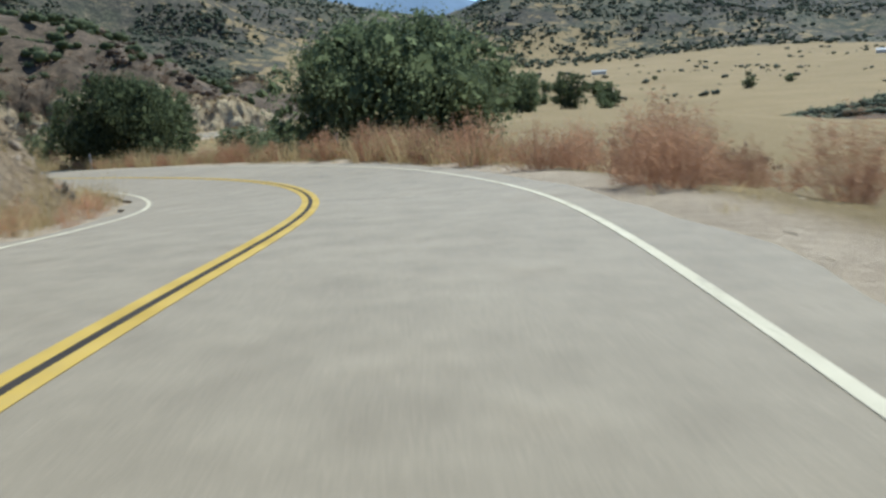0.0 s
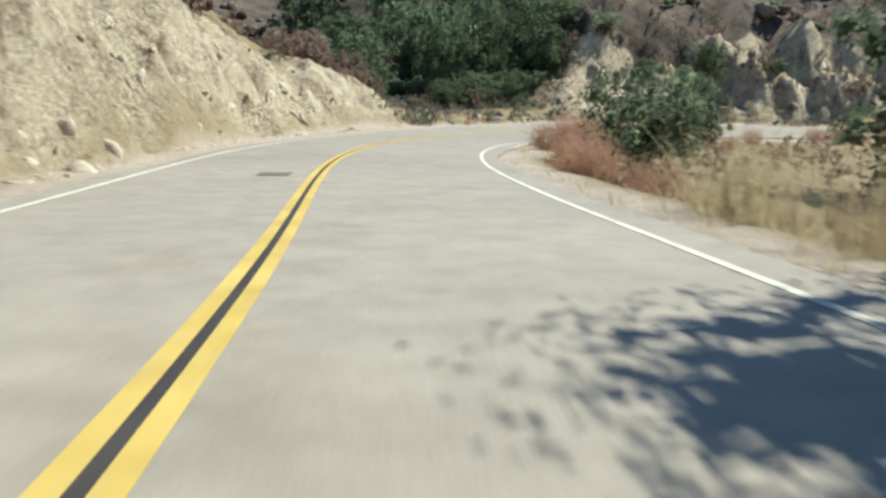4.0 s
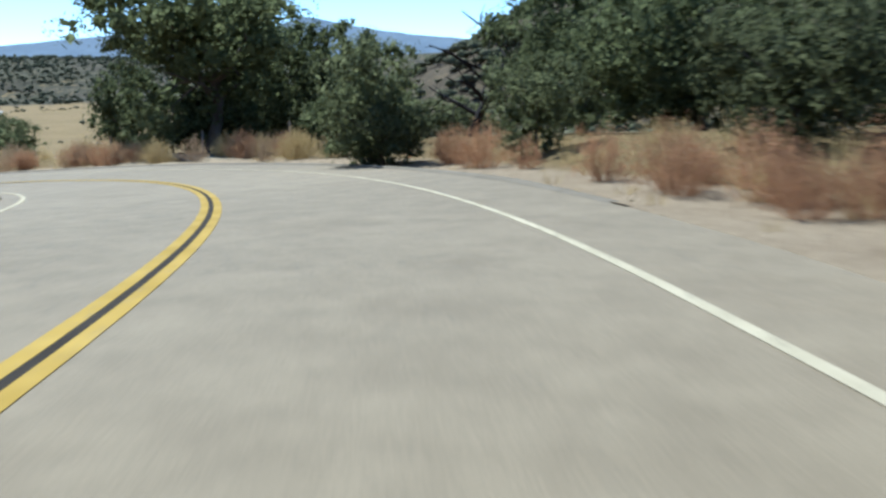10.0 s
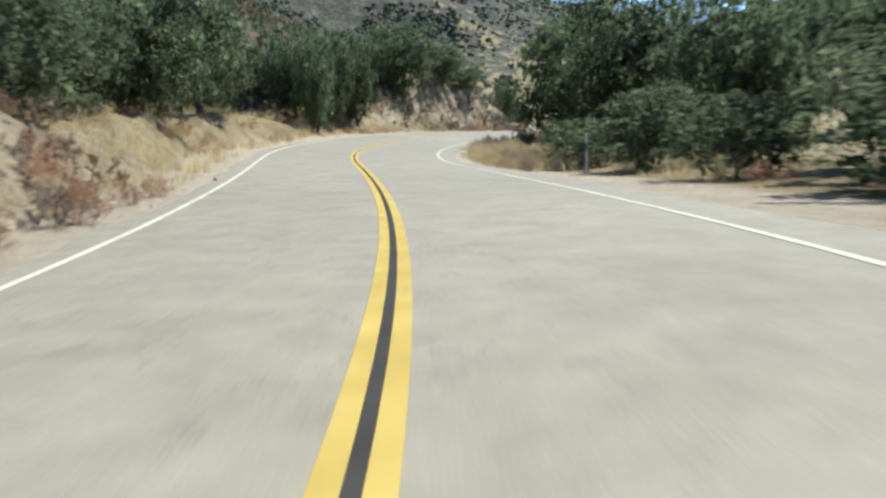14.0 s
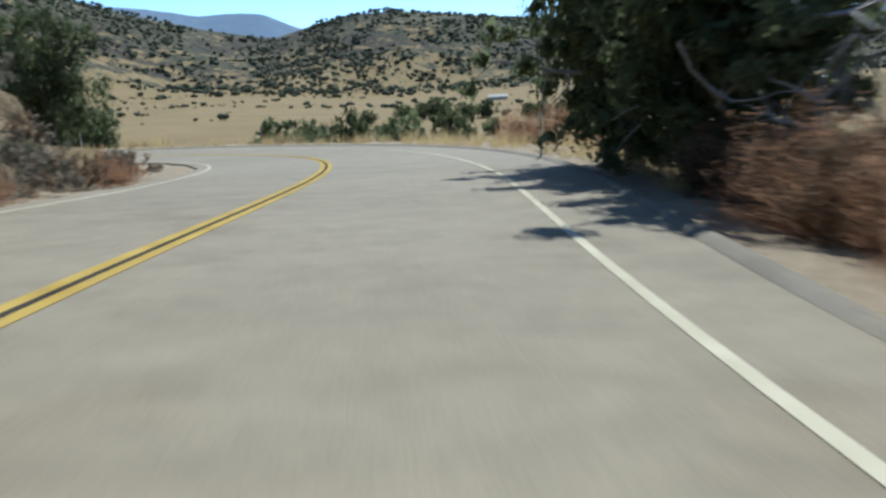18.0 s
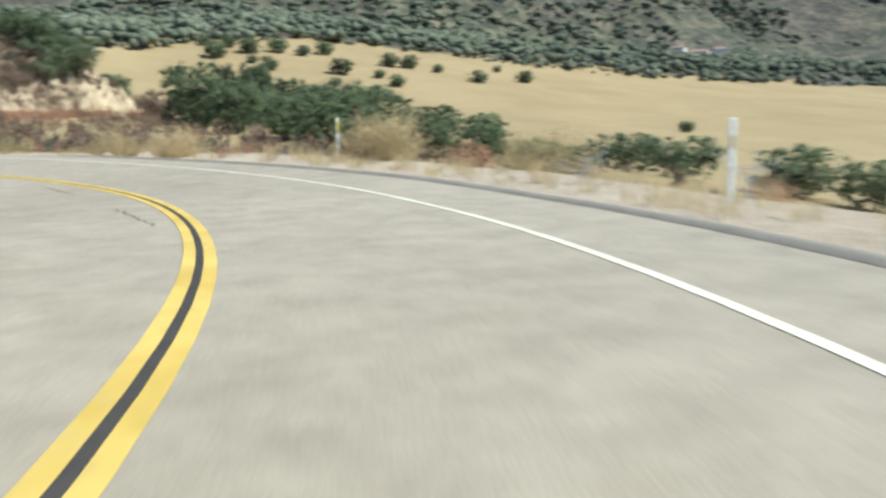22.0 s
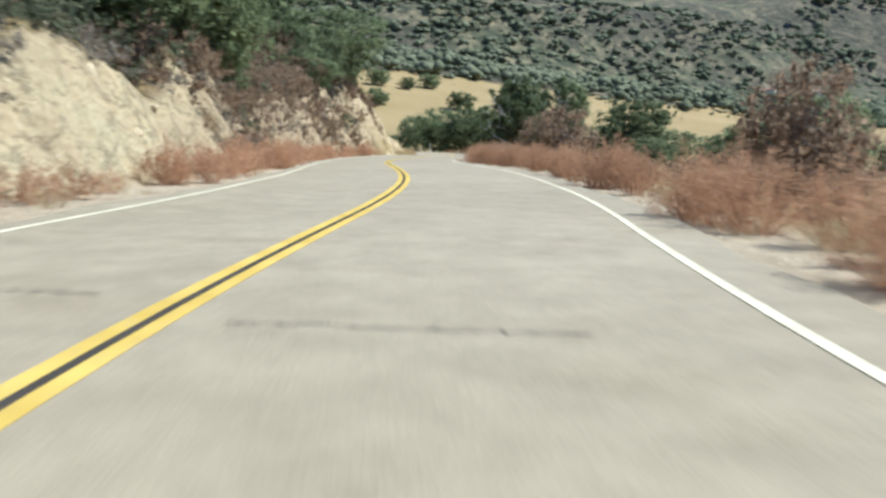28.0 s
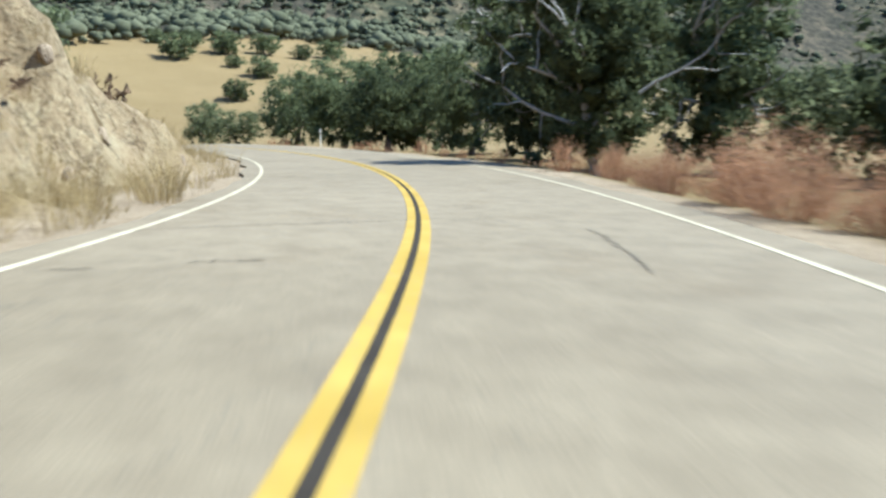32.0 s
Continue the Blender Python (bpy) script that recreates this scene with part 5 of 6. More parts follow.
for side, a, b, o0, o1, n, size, mat in SCRUB_BELTS:
    scatter("scrub", "scrub_lite" if n >= 1000 else "scrub", mat, *spots(side, a, b, o0, o1, n), size, "dry chaparral scrub covering the slope", "scrub")

# ---------------------------------------------------------------- rocks in the banks
def rock_shape(seed, finer=2):
    rng = np.random.default_rng(seed)
    bm = bmesh.new()
    bmesh.ops.create_icosphere(bm, subdivisions=finer, radius=0.55)
    cuts = unit(rng.normal(size=(9, 3)))
    reach = rng.uniform(0.16, 0.36, 9)
    for v in bm.verts:
        p = np.array(v.co)
        for c, r in zip(cuts, reach):
            o = p @ c
            if o > r:
                p = p - c * (o - r)
        v.co = p * (1.2, 1.0, 0.8)
    v = np.array([v.co[:] for v in bm.verts])
    f = np.array([[w.index for w in q.verts] for q in bm.faces])
    bm.free()
    return v, f


ROCKS = [rock_shape(300 + k) for k in range(5)]
PEBBLES = [rock_shape(310 + k, 1) for k in range(5)]


def rocks(s0, s1, o0, o1, n, size, mat):
    x, y, z = spots(1, s0, s1, o0, o1, n)
    pieces = []
    for i in range(len(x)):
        v, f = ROCKS[int(weed_rng.integers(5))]
        c = size * (0.35 + 1.3 * weed_rng.uniform() ** 3)
        m = np.array(Euler([weed_rng.uniform(0, 6.28) for _ in range(3)]).to_matrix())
        pieces.append(((v @ m.T) * c + (x[i], y[i], z[i] - 0.22 * c), f))
    ob = new("rocks", fast_mesh("rocks", *join(pieces), mat))
    tagged(ob, "angular broken rocks in the cut bank", "rocks", kind="stuff")


DULL_STONE = two_tone("dull_stone", (0.20, 0.140, 0.086), (0.40, 0.305, 0.195), 2.0, 0.95, 14, 0.9, 0.06)
for s0, s1, o0, o1, n, size, mat in [(18, 80, 0.8, 6, 420, 0.42, DULL_STONE), (84, 112, 0.9, 5.5, 210, 0.5, STONE), (120, 170, 1.6, 7, 420, 0.6, DULL_STONE), (216, 250, 1.5, 5, 90, 0.4, STONE),
                                     (298, 330, 0.8, 5, 110, 0.5, DULL_STONE), (396, 432, 1.0, 4.5, 90, 0.35, STONE), (444, 470, 0.8, 3.5, 70, 0.3, STONE), (476, 545, 0.8, 4.5, 150, 0.4, STONE), (540, 575, 0.8, 5, 70, 0.4, DULL_STONE)]:
    rocks(s0, s1, o0, o1, n, size, mat)
for s0, s1, side in [(0, 180, -1), (180, 420, -1), (420, 600, -1), (0, 330, 1), (390, 600, 1)]:
    x, y, z = spots(side, s0, s1, 0.1, 2.6, 260)
    pieces = []
    for i in range(len(x)):
        v, f = PEBBLES[i % 5]
        pieces.append((v * weed_rng.uniform(0.03, 0.12) + (x[i], y[i], z[i]), f))
    tagged(new("gravel", fast_mesh("gravel", *join(pieces), STONE)), "loose gravel stones on the dirt shoulder", "gravel", kind="stuff")

# ---------------------------------------------------------------- far woods
def far_crown(seed, lumps, bits, flat=1.0):
    """A small uneven crown, 7 m wide, for trees a few hundred metres off: jagged lumps with sprays of leaves round them."""
    rng = np.random.default_rng(seed)
    bm = bmesh.new()
    bmesh.ops.create_icosphere(bm, subdivisions=1, radius=1.0)
    ball = np.array([q.co[:] for q in bm.verts])
    tri = np.array([[q.index for q in w.verts] for w in bm.faces])
    bm.free()
    pieces, rims = [], []
    for k in range(lumps):
        a = 6.28 * k / lumps + rng.uniform(-0.5, 0.5)
        c = np.array([math.cos(a) * 1.7, math.sin(a) * 1.7, rng.uniform(1.5, 2.9)]) * (0.55 if lumps == 1 else 1.0)
        q = ball * rng.uniform(0.65, 1.25, (len(ball), 1)) * rng.uniform(1.5, 2.2) * (1.15, 1.15, 0.85) + c
        pieces.append((q, tri))
        rims.append(q)
    rim = np.concatenate(rims)
    if bits:
        w = rng.uniform(0.9, 1.12, (bits, 1))
        at = rim[rng.integers(0, len(rim), bits)] * w + rim[rng.integers(0, len(rim), bits)] * (1.05 - w) + rng.normal(scale=0.25, size=(bits, 3))
        pieces.append(flecks(rng, at, 0.34, 0.75))
    v, f = join(pieces)
    return np.maximum(v * (1, 1, flat), (-99, -99, 0.0)), f


def far_trees(name, x, y, size, leaf_mat, label, lumps=3, bits=40, flat=1.0, seed=1):
    rng = np.random.default_rng(seed + len(x))
    z = land(x, y)[0]
    base = [far_crown(200 + k, lumps, bits, flat) for k in range(6)]
    pieces = []
    for i in range(len(x)):
        v, f = base[int(rng.integers(6))]
        a, c = rng.uniform(0, 6.28), size * (0.34 + 1.15 * rng.uniform() ** 2)
        q = np.stack([(v[:, 0] * math.cos(a) - v[:, 1] * math.sin(a)) * c + x[i], (v[:, 0] * math.sin(a) + v[:, 1] * math.cos(a)) * c + y[i], v[:, 2] * c * rng.uniform(0.8, 1.2) + z[i] - 0.3], 1)
        pieces.append((q, f))
    ob = new(name, fast_mesh(name, *join(pieces), leaf_mat))
    tagged(ob, label, "trees", kind="stuff")


YARD = (-685.0, 938.0)      # the clearing round the houses


def on_slopes(seed, n, az0, az1, t0, t1, keep):
    """Places on the slopes, by bearing and height, where the patches of wood are."""
    rng = np.random.default_rng(seed)
    az, t = rng.uniform(az0, az1, n), t0 + (t1 - t0) * rng.uniform(0, 1, n) ** 0.8
    foot, top = np.interp(az, BEARING, FOOT_R), np.interp(az, BEARING, CREST_R)
    r = foot + t * (top - foot)
    x, y = VIEW[0] - r * np.sin(np.radians(az)), VIEW[1] + r * np.cos(np.radians(az))
    k = (keep(x, y, t) > rng.uniform(-0.12, 0.12, n)) & (np.hypot(x - YARD[0], y - YARD[1]) > 34) & (np.hypot(x - YARD[0] - 28, y - YARD[1] + 36) > 26)
    return x[k], y[k]


def in_box(seed, n, x0, x1, y0, y1, keep):
    rng = np.random.default_rng(seed)
    x, y = rng.uniform(x0, x1, n), rng.uniform(y0, y1, n)
    k = keep(x, y)
    return x[k], y[k]


def belts(x, y, seed):
    """Brush gathers along winding draws."""
    return np.abs(rough_noise(x, y * 2.2, 260, seed, 3)) < 0.035


WOODS = "dark oak woods on the slopes across the valley"
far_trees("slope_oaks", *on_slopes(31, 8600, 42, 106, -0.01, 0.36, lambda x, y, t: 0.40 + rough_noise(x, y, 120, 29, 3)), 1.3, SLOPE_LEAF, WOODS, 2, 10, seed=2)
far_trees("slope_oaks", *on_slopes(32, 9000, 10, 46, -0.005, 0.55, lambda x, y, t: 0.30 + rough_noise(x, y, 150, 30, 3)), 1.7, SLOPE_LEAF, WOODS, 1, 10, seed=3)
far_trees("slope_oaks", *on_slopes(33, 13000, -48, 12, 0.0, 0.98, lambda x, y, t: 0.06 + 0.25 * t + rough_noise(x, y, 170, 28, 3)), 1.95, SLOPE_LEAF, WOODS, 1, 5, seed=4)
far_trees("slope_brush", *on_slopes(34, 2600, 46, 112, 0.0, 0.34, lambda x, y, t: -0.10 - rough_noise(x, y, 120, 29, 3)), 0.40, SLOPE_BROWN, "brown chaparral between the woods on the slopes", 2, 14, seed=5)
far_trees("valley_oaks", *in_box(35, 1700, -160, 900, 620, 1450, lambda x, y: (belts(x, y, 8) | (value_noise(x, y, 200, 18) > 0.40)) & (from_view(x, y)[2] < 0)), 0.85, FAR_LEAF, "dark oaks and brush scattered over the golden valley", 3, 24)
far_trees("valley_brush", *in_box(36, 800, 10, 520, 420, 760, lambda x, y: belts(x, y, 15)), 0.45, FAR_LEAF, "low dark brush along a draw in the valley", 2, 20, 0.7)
far_trees("hillside_oaks", *in_box(37, 200, -330, -60, 180, 320, lambda x, y: (value_noise(x, y, 45, 9) > 0.0) & (nearest(x, y)[1] > 26)), 0.8, BUSH_LEAF, "green oaks on the hillside above the road", 4, 160)
far_trees("hillside_brush", *in_box(38, 6000, 130, 360, -40, 400, lambda x, y: value_noise(x, y, 60, 12) > -0.36), 0.74, SLOPE_LEAF, "dense green brush covering the hillside", 2, 12, 0.8)
far_trees("hillside_brush", *in_box(39, 1300, -150, -25, 50, 200, lambda x, y: (nearest(x, y)[1] > 14) & (value_noise(x, y, 30, 33) > -0.05)), 0.42, BUSH_LEAF, "green brush on the hillside above the road", 2, 50)
far_trees("hillside_brush", *in_box(40, 6200, -220, -20, 35, 230, lambda x, y: (nearest(x, y)[1] > 12) & (value_noise(x, y, 30, 33) < 0.15)), 0.31, SLOPE_BROWN, "brown chaparral on the hillside above the road", 2, 16)
far_trees("hillside_brush", *in_box(41, 3200, -340, -90, 120, 350, lambda x, y: (nearest(x, y)[1] > 15) & (value_noise(x, y, 30, 34) > -0.35)), 0.30, SLOPE_BROWN, "brown chaparral on the hillside above the road", 2, 22)


# ---------------------------------------------------------------- far blue mountains
def far_range():
    """A range beyond the valley, on the horizon, with haze put into its colour and glow."""
    az = np.linspace(-110, 60, 340)
    el = np.interp(az, [-110, -65, -57.6, -53, -50.6, -47.8, -42, -36, -31.3, -25, -8, -6, -4, 0, 3.2, 6, 20, 60], [2.2, 2.5, 3.4, 4.3, 3.55, 3.9, 3.3, 2.8, 2.1, 2.3, 3.2, 3.7, 4.55, 4.6, 5.1, 5.3, 5.6, 6])
    el = el + 0.10 * value_noise(az, az * 0, 2.1, 5) + 0.06 * value_noise(az, az * 0, 0.7, 6)
    v = []
    for k, part_up in enumerate((0.0, 0.35, 0.62, 0.84, 1.0)):
        r = 3650 + 150 * k + 60 * rough_noise(az, az * 0 + k, 3.0, 50 + k, 3)
        z = -90 + (4250 * np.tan(np.radians(el)) - 16 + 90) * part_up * (1 + 0.06 * (k < 4) * rough_noise(az, az * 0 + k, 4.0, 60 + k, 3))
        v.append(np.stack([VIEW[0] - r * np.sin(np.radians(az)), VIEW[1] + r * np.cos(np.radians(az)), z], 1))
    n = len(az)
    f = [(k * n + i + 1, k * n + i, (k + 1) * n + i, (k + 1) * n + i + 1) for k in range(4) for i in range(n - 1)]
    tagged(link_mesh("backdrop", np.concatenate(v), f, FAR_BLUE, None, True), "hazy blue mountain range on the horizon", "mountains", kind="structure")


far_range()

# ---------------------------------------------------------------- roadside furniture and road details
def part(name, bm, mat, parent, label=""):
    me = bpy.data.meshes.new(name)
    bm.to_mesh(me)
    bm.free()
    me.materials.append(mat)
    ob = new(name, me)
    ob.parent = parent
    return tagged(ob, label) if label else ob


def box_bm(sx, sy, sz, z0=0.0, bevel=0.006):
    bm = bmesh.new()
    bmesh.ops.create_cube(bm, size=1.0)
    for v in bm.verts:
        v.co = (v.co.x * sx, v.co.y * sy, (v.co.z + 0.5) * sz + z0)
    bmesh.ops.bevel(bm, geom=bm.edges[:], offset=bevel, segments=1, affect="EDGES")
    return bm


REFLECT = two_tone("amber_reflector", (0.55, 0.45, 0.05), (0.7, 0.6, 0.1), 8, 0.3, 60)
POST_WOOD = two_tone("weathered_wood", (0.16, 0.13, 0.10), (0.30, 0.26, 0.21), 5, 0.9, 40, 0.5, 0.01)


def marker_post(s, d, height=1.15, wood=False, lean=0.0, yellow=False):
    root = new("fence_post" if wood else "marker_post")
    if wood:
        part("body", box_bm(0.10, 0.10, height + 0.3, -0.3, 0.012), POST_WOOD, root)
        tagged(root, "weathered wooden fence post standing in dry grass", "post", "fence posts")
    else:
        part("body", box_bm(0.08, 0.035, height + 0.25, -0.25), POST_WHITE, root)
        part("reflector", box_bm(0.06, 0.008, 0.16 if not yellow else 0.32, height - 0.40, 0.002), REFLECT if yellow else WHITE, root, "small reflector plate").location.y = -0.023
        tagged(root, "slim white plastic road marker post on the shoulder", "marker post", "marker posts")
    p = road_xyz(s, d)
    h = float(np.degrees(np.interp(s, fs, fh)))
    root.matrix_basis = pose(p[0], p[1], ground_height(p[0], p[1]), 0, lean, h)


for s, d in [(68, -5.3), (258, -6.3), (376.8, -7.8), (388.7, -7.2), (335.5, -5.3), (430.4, -7.1), (606, -5.8)]:
    marker_post(s, d)
marker_post(425.4, -10.7, 1.2, yellow=True)
marker_post(401.3, -7.6, 1.15, yellow=True)
for s, d, ln in [(36, -6.4, 4), (366, -8.5, 3)]:
    marker_post(s, d, 1.2, True, ln)


def dike(s0, s1):
    """A low rolled asphalt kerb at the pavement's edge."""
    s = np.arange(s0, s1, 1.0)
    e = edge_right(s)
    fade = np.clip(np.minimum(s - s0, s1 - 1 - s) / 4, 0.15, 1)
    prof = [(0.04, 0.004), (-0.02, 0.04), (-0.09, 0.055), (-0.16, 0.045), (-0.28, -0.12)]
    rows = [road_xyz(s, -e + o) + np.stack([0 * s, 0 * s, z * fade], 1) for o, z in prof]
    n = len(s)
    f = [(j * n + i, j * n + i + 1, (j + 1) * n + i + 1, (j + 1) * n + i) for j in range(len(prof) - 1) for i in range(n - 1)]
    ob = link_mesh("asphalt_dike", np.concatenate(rows), f, DIKE, None, True)
    tagged(ob, "low rolled asphalt kerb along the pavement edge", "kerb", kind="structure")


dike(176, 226)
dike(316, 414)


def crack(points, width=0.03, seed=0, mat=None, name="crack"):
    """A dark sealed crack across the lanes; points are s, d."""
    rng = np.random.default_rng(seed)
    p = np.array(points, float)
    t = np.linspace(0, len(p) - 1, len(p) * 14)
    s, d = np.interp(t, range(len(p)), p[:, 0]), np.interp(t, range(len(p)), p[:, 1])
    s, d = s + rng.normal(scale=0.02, size=len(s)), d + rng.normal(scale=0.03, size=len(s))
    way = unit(np.stack([np.gradient(s), np.gradient(d)], 1))
    w = width * rng.uniform(0.3, 1.2, (len(s), 1)) / 2
    a, b = np.stack([s, d], 1) + way[:, ::-1] * (1, -1) * w, np.stack([s, d], 1) - way[:, ::-1] * (1, -1) * w
    top = np.concatenate([road_xyz(a[:, 0], a[:, 1]), road_xyz(b[:, 0], b[:, 1])]) + (0, 0, 0.008)
    n = len(s)
    link_mesh(name, top, [(i, i + 1, n + i + 1, n + i) for i in range(n - 1)], mat or TAR, road)


for k, pts in enumerate([
        [(25.7, 1.7), (25.8, 0.4), (26.3, -1.2), (23.4, -1.4)], [(15.8, 0.7), (14.0, -1.7)], [(37.0, -0.4), (37.1, -1.6)],
        [(123.9, -1.5), (124.8, -1.5), (124.9, -2.05), (125.3, -3.0)], [(126.0, -2.4), (126.0, -3.3), (125.8, -4.1)],
        [(231.3, 1.8), (231.3, 0.9)], [(221.7, -1.9), (221.4, -3.5)], [(125.4, -0.7), (125.6, -1.15), (124.9, -1.05)], [(272.0, 2.7), (271.9, 0.8), (271.9, -1.2), (271.6, -2.9)], [(277.0, -0.9), (275.5, -1.8), (274.5, -2.1), (273.0, -2.1)], [(275.5, -1.8), (273.9, -1.4)],
        [(286.3, -0.9), (286.5, -1.5), (288.7, -2.2)], [(305.1, -1.0), (305.8, -1.4), (306.8, -1.6), (307.7, -0.8)], [(306.2, -1.6), (306.6, -2.4), (307.0, -3.3)],
        [(368.3, 1.4), (365.2, 1.0), (361.8, 0.85), (358.1, 0.67)], [(374.5, 0.5), (371.8, 0.64), (369.8, 0.7), (368.9, 0.72)],
        [(393.2, 0.72), (389.8, 0.42)], [(400.3, 0.68), (398.9, 0.75), (397.8, 0.71)], [(413.6, -1.66), (412.1, -1.65)],
        [(451.6, -2.5), (453.0, -2.67), (455.9, -2.74)], [(451.4, -1.2), (449.5, -1.6), (448.3, -1.5), (447.9, -1.35)],
        [(475.5, 1.4), (475.4, 0.7)], [(474.6, -0.45), (474.5, -1.35), (474.4, -2.4)],
        [(529.2, -1.22), (529.8, -1.26), (530.4, -1.38), (530.8, -1.18), (531.9, -1.12), (533.6, -1.12), (535.4, -1.19)],
        [(530.4, -1.38), (530.3, -2.27), (530.3, -2.97)], [(555.4, 3.4), (556.3, 2.0), (557.2, -0.3)],
        [(553.0, 1.8), (553.2, 1.26)], [(552.4, 2.8), (552.5, 2.5)], [(556.2, -2.04), (554.4, -2.07), (552.8, -2.02)]]):
    crack(pts, 0.028, k, CRACK)
# an older stroke of the edge line beside the bend
sw = np.arange(103.0, 114.5, 0.5)
dw = knots(sw, [(103, -4.80), (109, -4.62), (111, -4.56), (113, -4.32), (114.5, -4.16)])
strip("white_line", sw, [dw + 0.05, dw - 0.05], 0.003, WHITE, road, 0.009)
# a worn strip of newer asphalt along the centre line
PATCH = two_tone("newer_asphalt", (0.085, 0.07, 0.047), (0.15, 0.125, 0.085), 1.5, 1.0, 50, spec=0.02)
sp = np.arange(202.0, 218.0, 0.25)
ends = np.clip(np.minimum(sp - 202, 217.75 - sp) / 2.5, 0.1, 1)
strip("asphalt_patch", sp, [0.16 + 0.30 * ends * (0.75 + 0.9 * rough_noise(sp, sp * 0, 1.3, 5)), 0.155 + 0 * sp], 0.002, PATCH, road, 0.009)
sp = np.arange(223.2, 224.9, 0.1)
ends = np.clip(np.minimum(sp - 223.1, 224.9 - sp) / 0.5, 0.15, 1)
strip("asphalt_patch", sp, [0.02 + 0.14 * ends * (0.8 + 0.8 * rough_noise(sp, sp * 0, 2.1, 8)), -0.02 - 0.14 * ends * (0.8 + 0.8 * rough_noise(sp, sp * 0, 2.1, 9))], 0.002, PATCH, road, 0.0105)

sp = np.arange(85.8, 86.7, 0.1)
strip("asphalt_patch", sp, [1.15 + 0.12 * rough_noise(sp, sp * 0, 0.4, 11), 0.5 + 0.12 * rough_noise(sp, sp * 0, 0.4, 12)], 0.002, PATCH, road, 0.009)

# a dirt track with two worn ruts that leaves the road
DIRT = two_tone("pale_dirt", (0.26, 0.195, 0.115), (0.40, 0.315, 0.195), 1.2, 0.95, 12, 0.6, 0.05)


def rut(x0, y0, x1, y1, width, seed):
    """A worn strip of bare dirt that follows the ground."""
    n, across = 60, 7
    u = np.linspace(0, 1, n)
    cx, cy = x0 + (x1 - x0) * u + 1.2 * np.sin(u * 3.0) * u, y0 + (y1 - y0) * u
    way = unit(np.array([[x1 - x0, y1 - y0]]))[0]
    rows = []
    for j in range(across):
        o = (j / (across - 1) - 0.5) * width * (1 + 0.5 * rough_noise(cx, cy, 2.0, seed + j, 3))
        px, py = cx - way[1] * o, cy + way[0] * o
        lift = 0.05 * (1 - (2 * j / (across - 1) - 1) ** 2) + 0.03 * rough_noise(px, py, 0.8, seed, 3) - (0.10 if j in (0, across - 1) else 0.0)
        rows.append(np.stack([px, py, land(px, py)[0] + lift + 0.03 - 0.16 * smooth(0.08, 0, u)], 1))
    f = [(j * n + i, j * n + i + 1, (j + 1) * n + i + 1, (j + 1) * n + i) for j in range(across - 1) for i in range(n - 1)]
    tagged(link_mesh("dirt_track", np.concatenate(rows), f, DIRT, None, True), "worn rut of pale bare dirt leaving the road", "dirt track", kind="structure")


rut(7.2, 164.6, 22.5, 192.0, 1.7, 3)
rut(5.6, 166.6, 19.6, 192.5, 2.0, 9)
for s, d in [(224.0, -8.7), (227.4, -14.1), (219.0, -17.0), (215.3, -20.0), (209.0, -13.0), (201.5, -10.6)]:
    marker_post(s, d, 1.25, True, 2)

# ---------------------------------------------------------------- far buildings
CREAM = two_tone("cream_stucco", (0.50, 0.44, 0.33), (0.62, 0.56, 0.44), 0.3, 0.9, 3)
TILE = two_tone("brown_roof_tile", (0.20, 0.11, 0.07), (0.30, 0.18, 0.12), 0.4, 0.9, 4)
SHEET = two_tone("weathered_sheet_roof", (0.22, 0.20, 0.17), (0.32, 0.29, 0.24), 0.4, 0.6, 4)
GLASS = two_tone("dark_window_glass", (0.02, 0.025, 0.03), (0.04, 0.045, 0.05), 0.5, 0.2, 4)


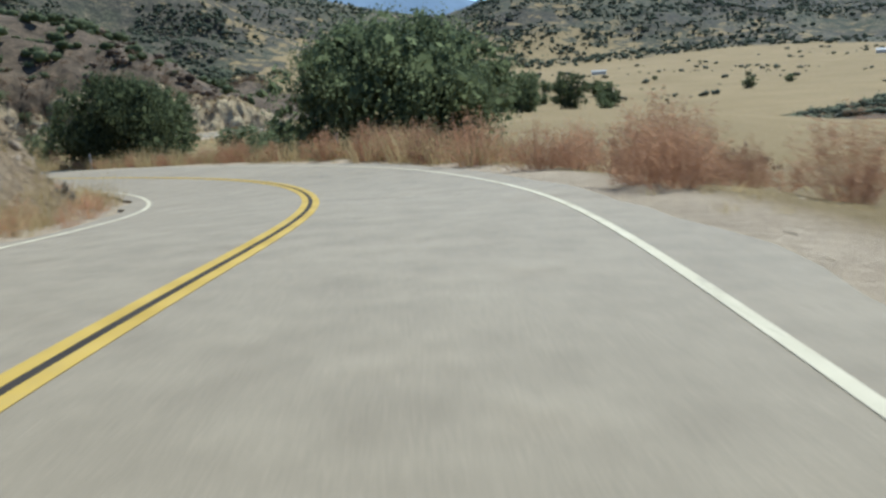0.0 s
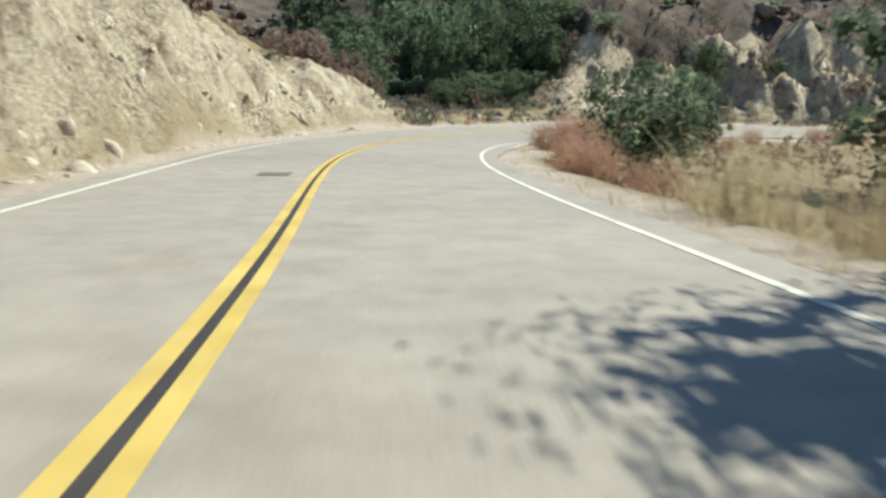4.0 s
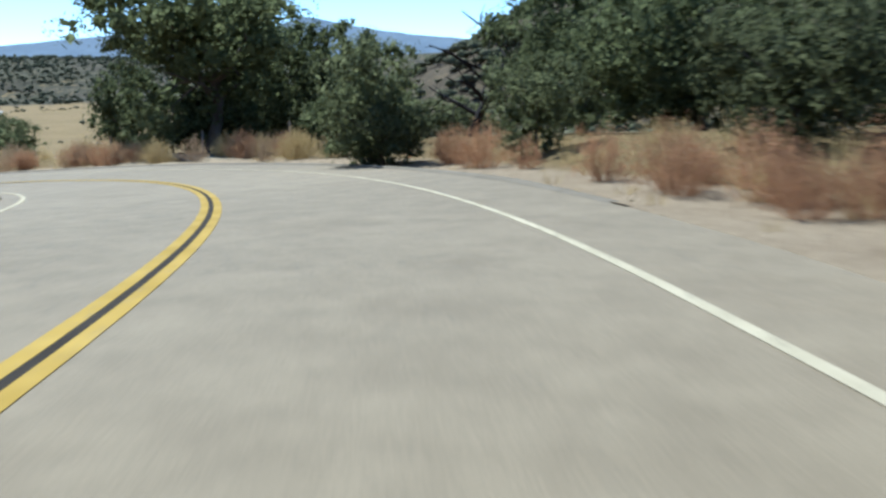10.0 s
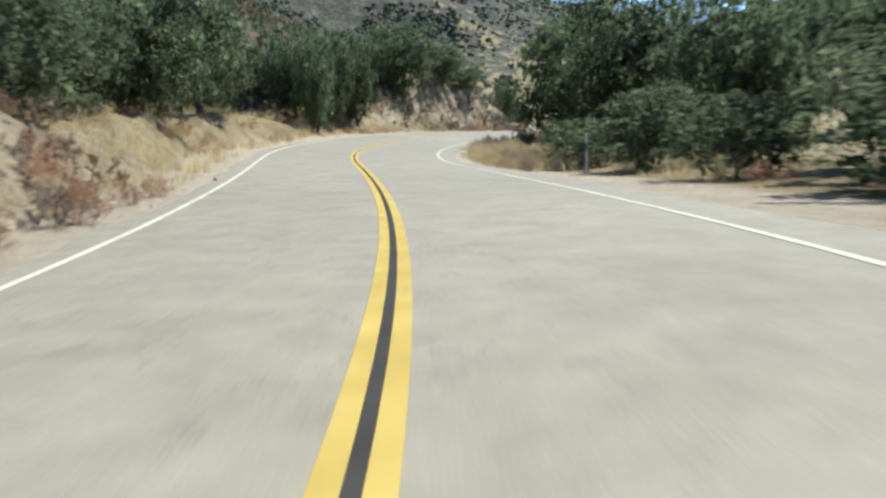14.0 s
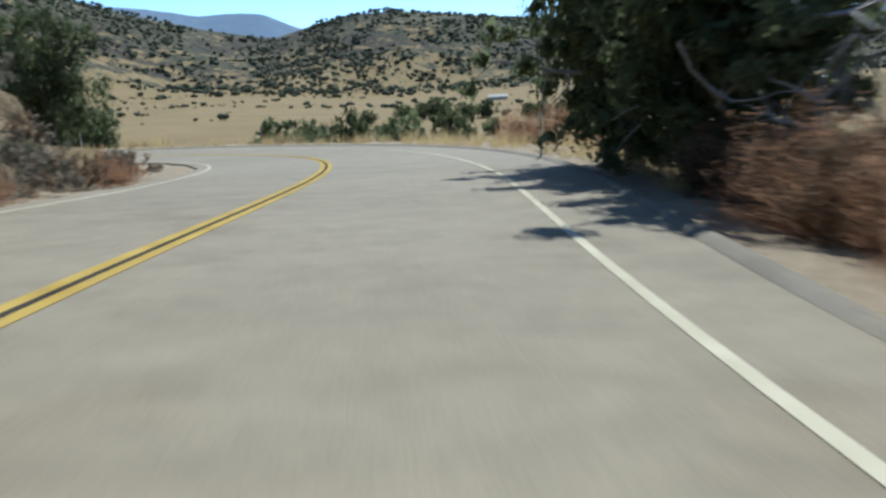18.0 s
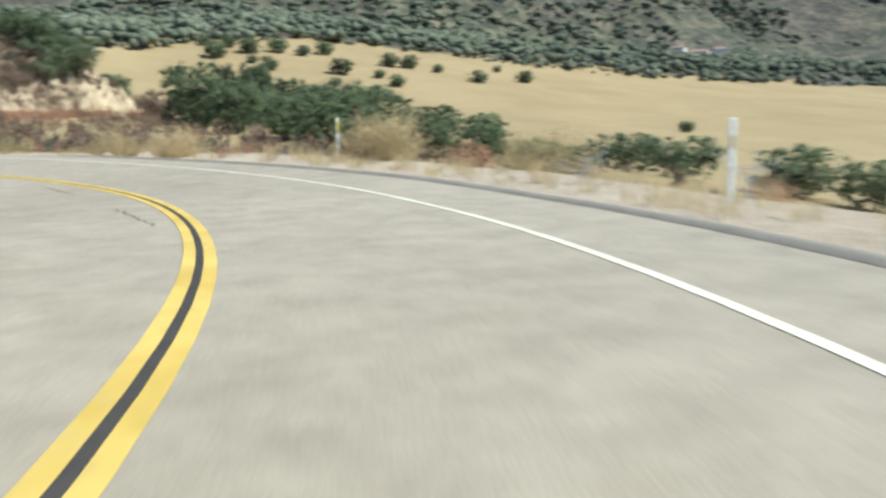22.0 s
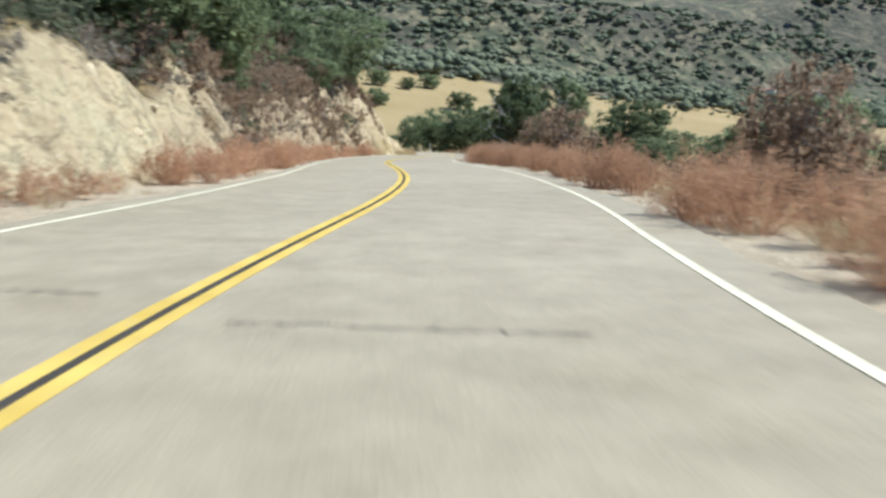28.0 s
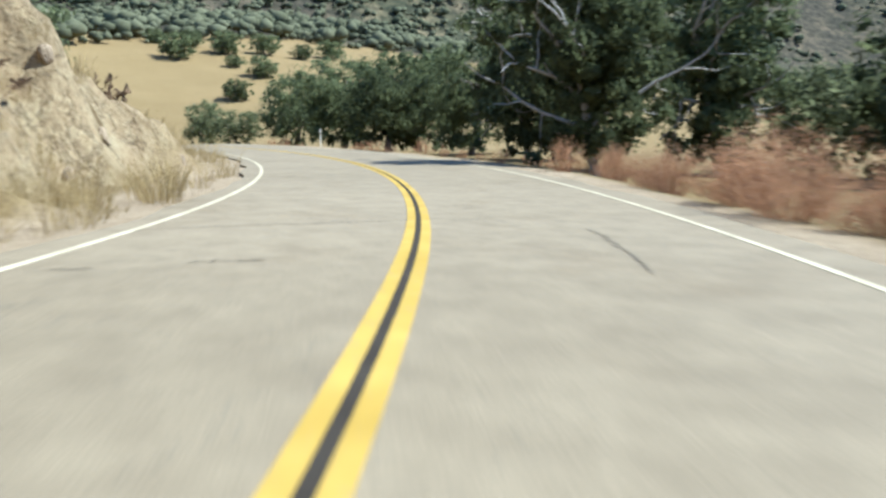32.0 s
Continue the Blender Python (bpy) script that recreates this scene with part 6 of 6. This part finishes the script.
def gable_bm(sx, sy, z0, rise, over=0.5, thick=0.25):
    """A pitched roof over a plan of sx by sy, with its eaves."""
    bm = bmesh.new()
    a, b = sx / 2 + over, sy / 2 + over
    low = z0 - over * rise / (sy / 2)
    rows = [[bm.verts.new((x, y, z + dz)) for y, z in ((-b, low), (0, z0 + rise), (b, low))] for x in (-a, a) for dz in (0, thick)]
    lo0, hi0, lo1, hi1 = rows
    for k in (0, 1):
        bm.faces.new((hi0[k], hi1[k], hi1[k + 1], hi0[k + 1]))
        bm.faces.new((lo0[k + 1], lo1[k + 1], lo1[k], lo0[k]))
        bm.faces.new((lo0[k], hi0[k], hi0[k + 1], lo0[k + 1]))
        bm.faces.new((hi1[k], lo1[k], lo1[k + 1], hi1[k + 1]))
    bm.faces.new((lo0[0], lo1[0], hi1[0], hi0[0]))
    bm.faces.new((hi0[2], hi1[2], lo1[2], lo0[2]))
    return bm


def house(x, y, turn, sx, sy, height, windows, label, roof_mat):
    root = new("house")
    part("wall", box_bm(sx, sy, height + 3, -3, 0.02), CREAM, root)
    part("roof", gable_bm(sx, sy, height, sy * 0.22), roof_mat, root, "pitched roof with low eaves")
    for k in range(windows):
        w = part("window", box_bm(1.4, 0.12, 1.3, 0.9, 0.02), GLASS, root, "dark window")
        w.location = ((k + 0.5) / windows * sx - sx / 2, -sy / 2 - 0.02, 0)
    d = part("door", box_bm(1.1, 0.12, 2.1, 0.0, 0.02), POST_WOOD, root, "wooden door")
    d.location = (sx * 0.04, -sy / 2 - 0.02, 0)
    root.matrix_basis = pose(x, y, ground_height(x, y), 0, 0, turn)
    tagged(root, label, "house", "houses across the valley")


for x, y, turn, sx, sy, height, windows in [(-690, 935, 218, 17, 9, 4.2, 5), (-676, 947, 232, 11, 8, 5.4, 3), (-708, 926, 205, 12, 7, 3.4, 3), (-640, 962, 225, 9, 6, 3.0, 2)]:
    house(x, y, turn, sx, sy, height, windows, "cream house with a brown roof on the wooded slope", TILE)
for x, y, turn, sx, sy, height, windows in [(250.5, 1097, 165, 17, 7, 3.4, 4), (600, 1090, 150, 20, 8, 4, 4)]:
    house(x, y, turn, sx, sy, height, windows, "pale farm building standing in the dry valley", SHEET)
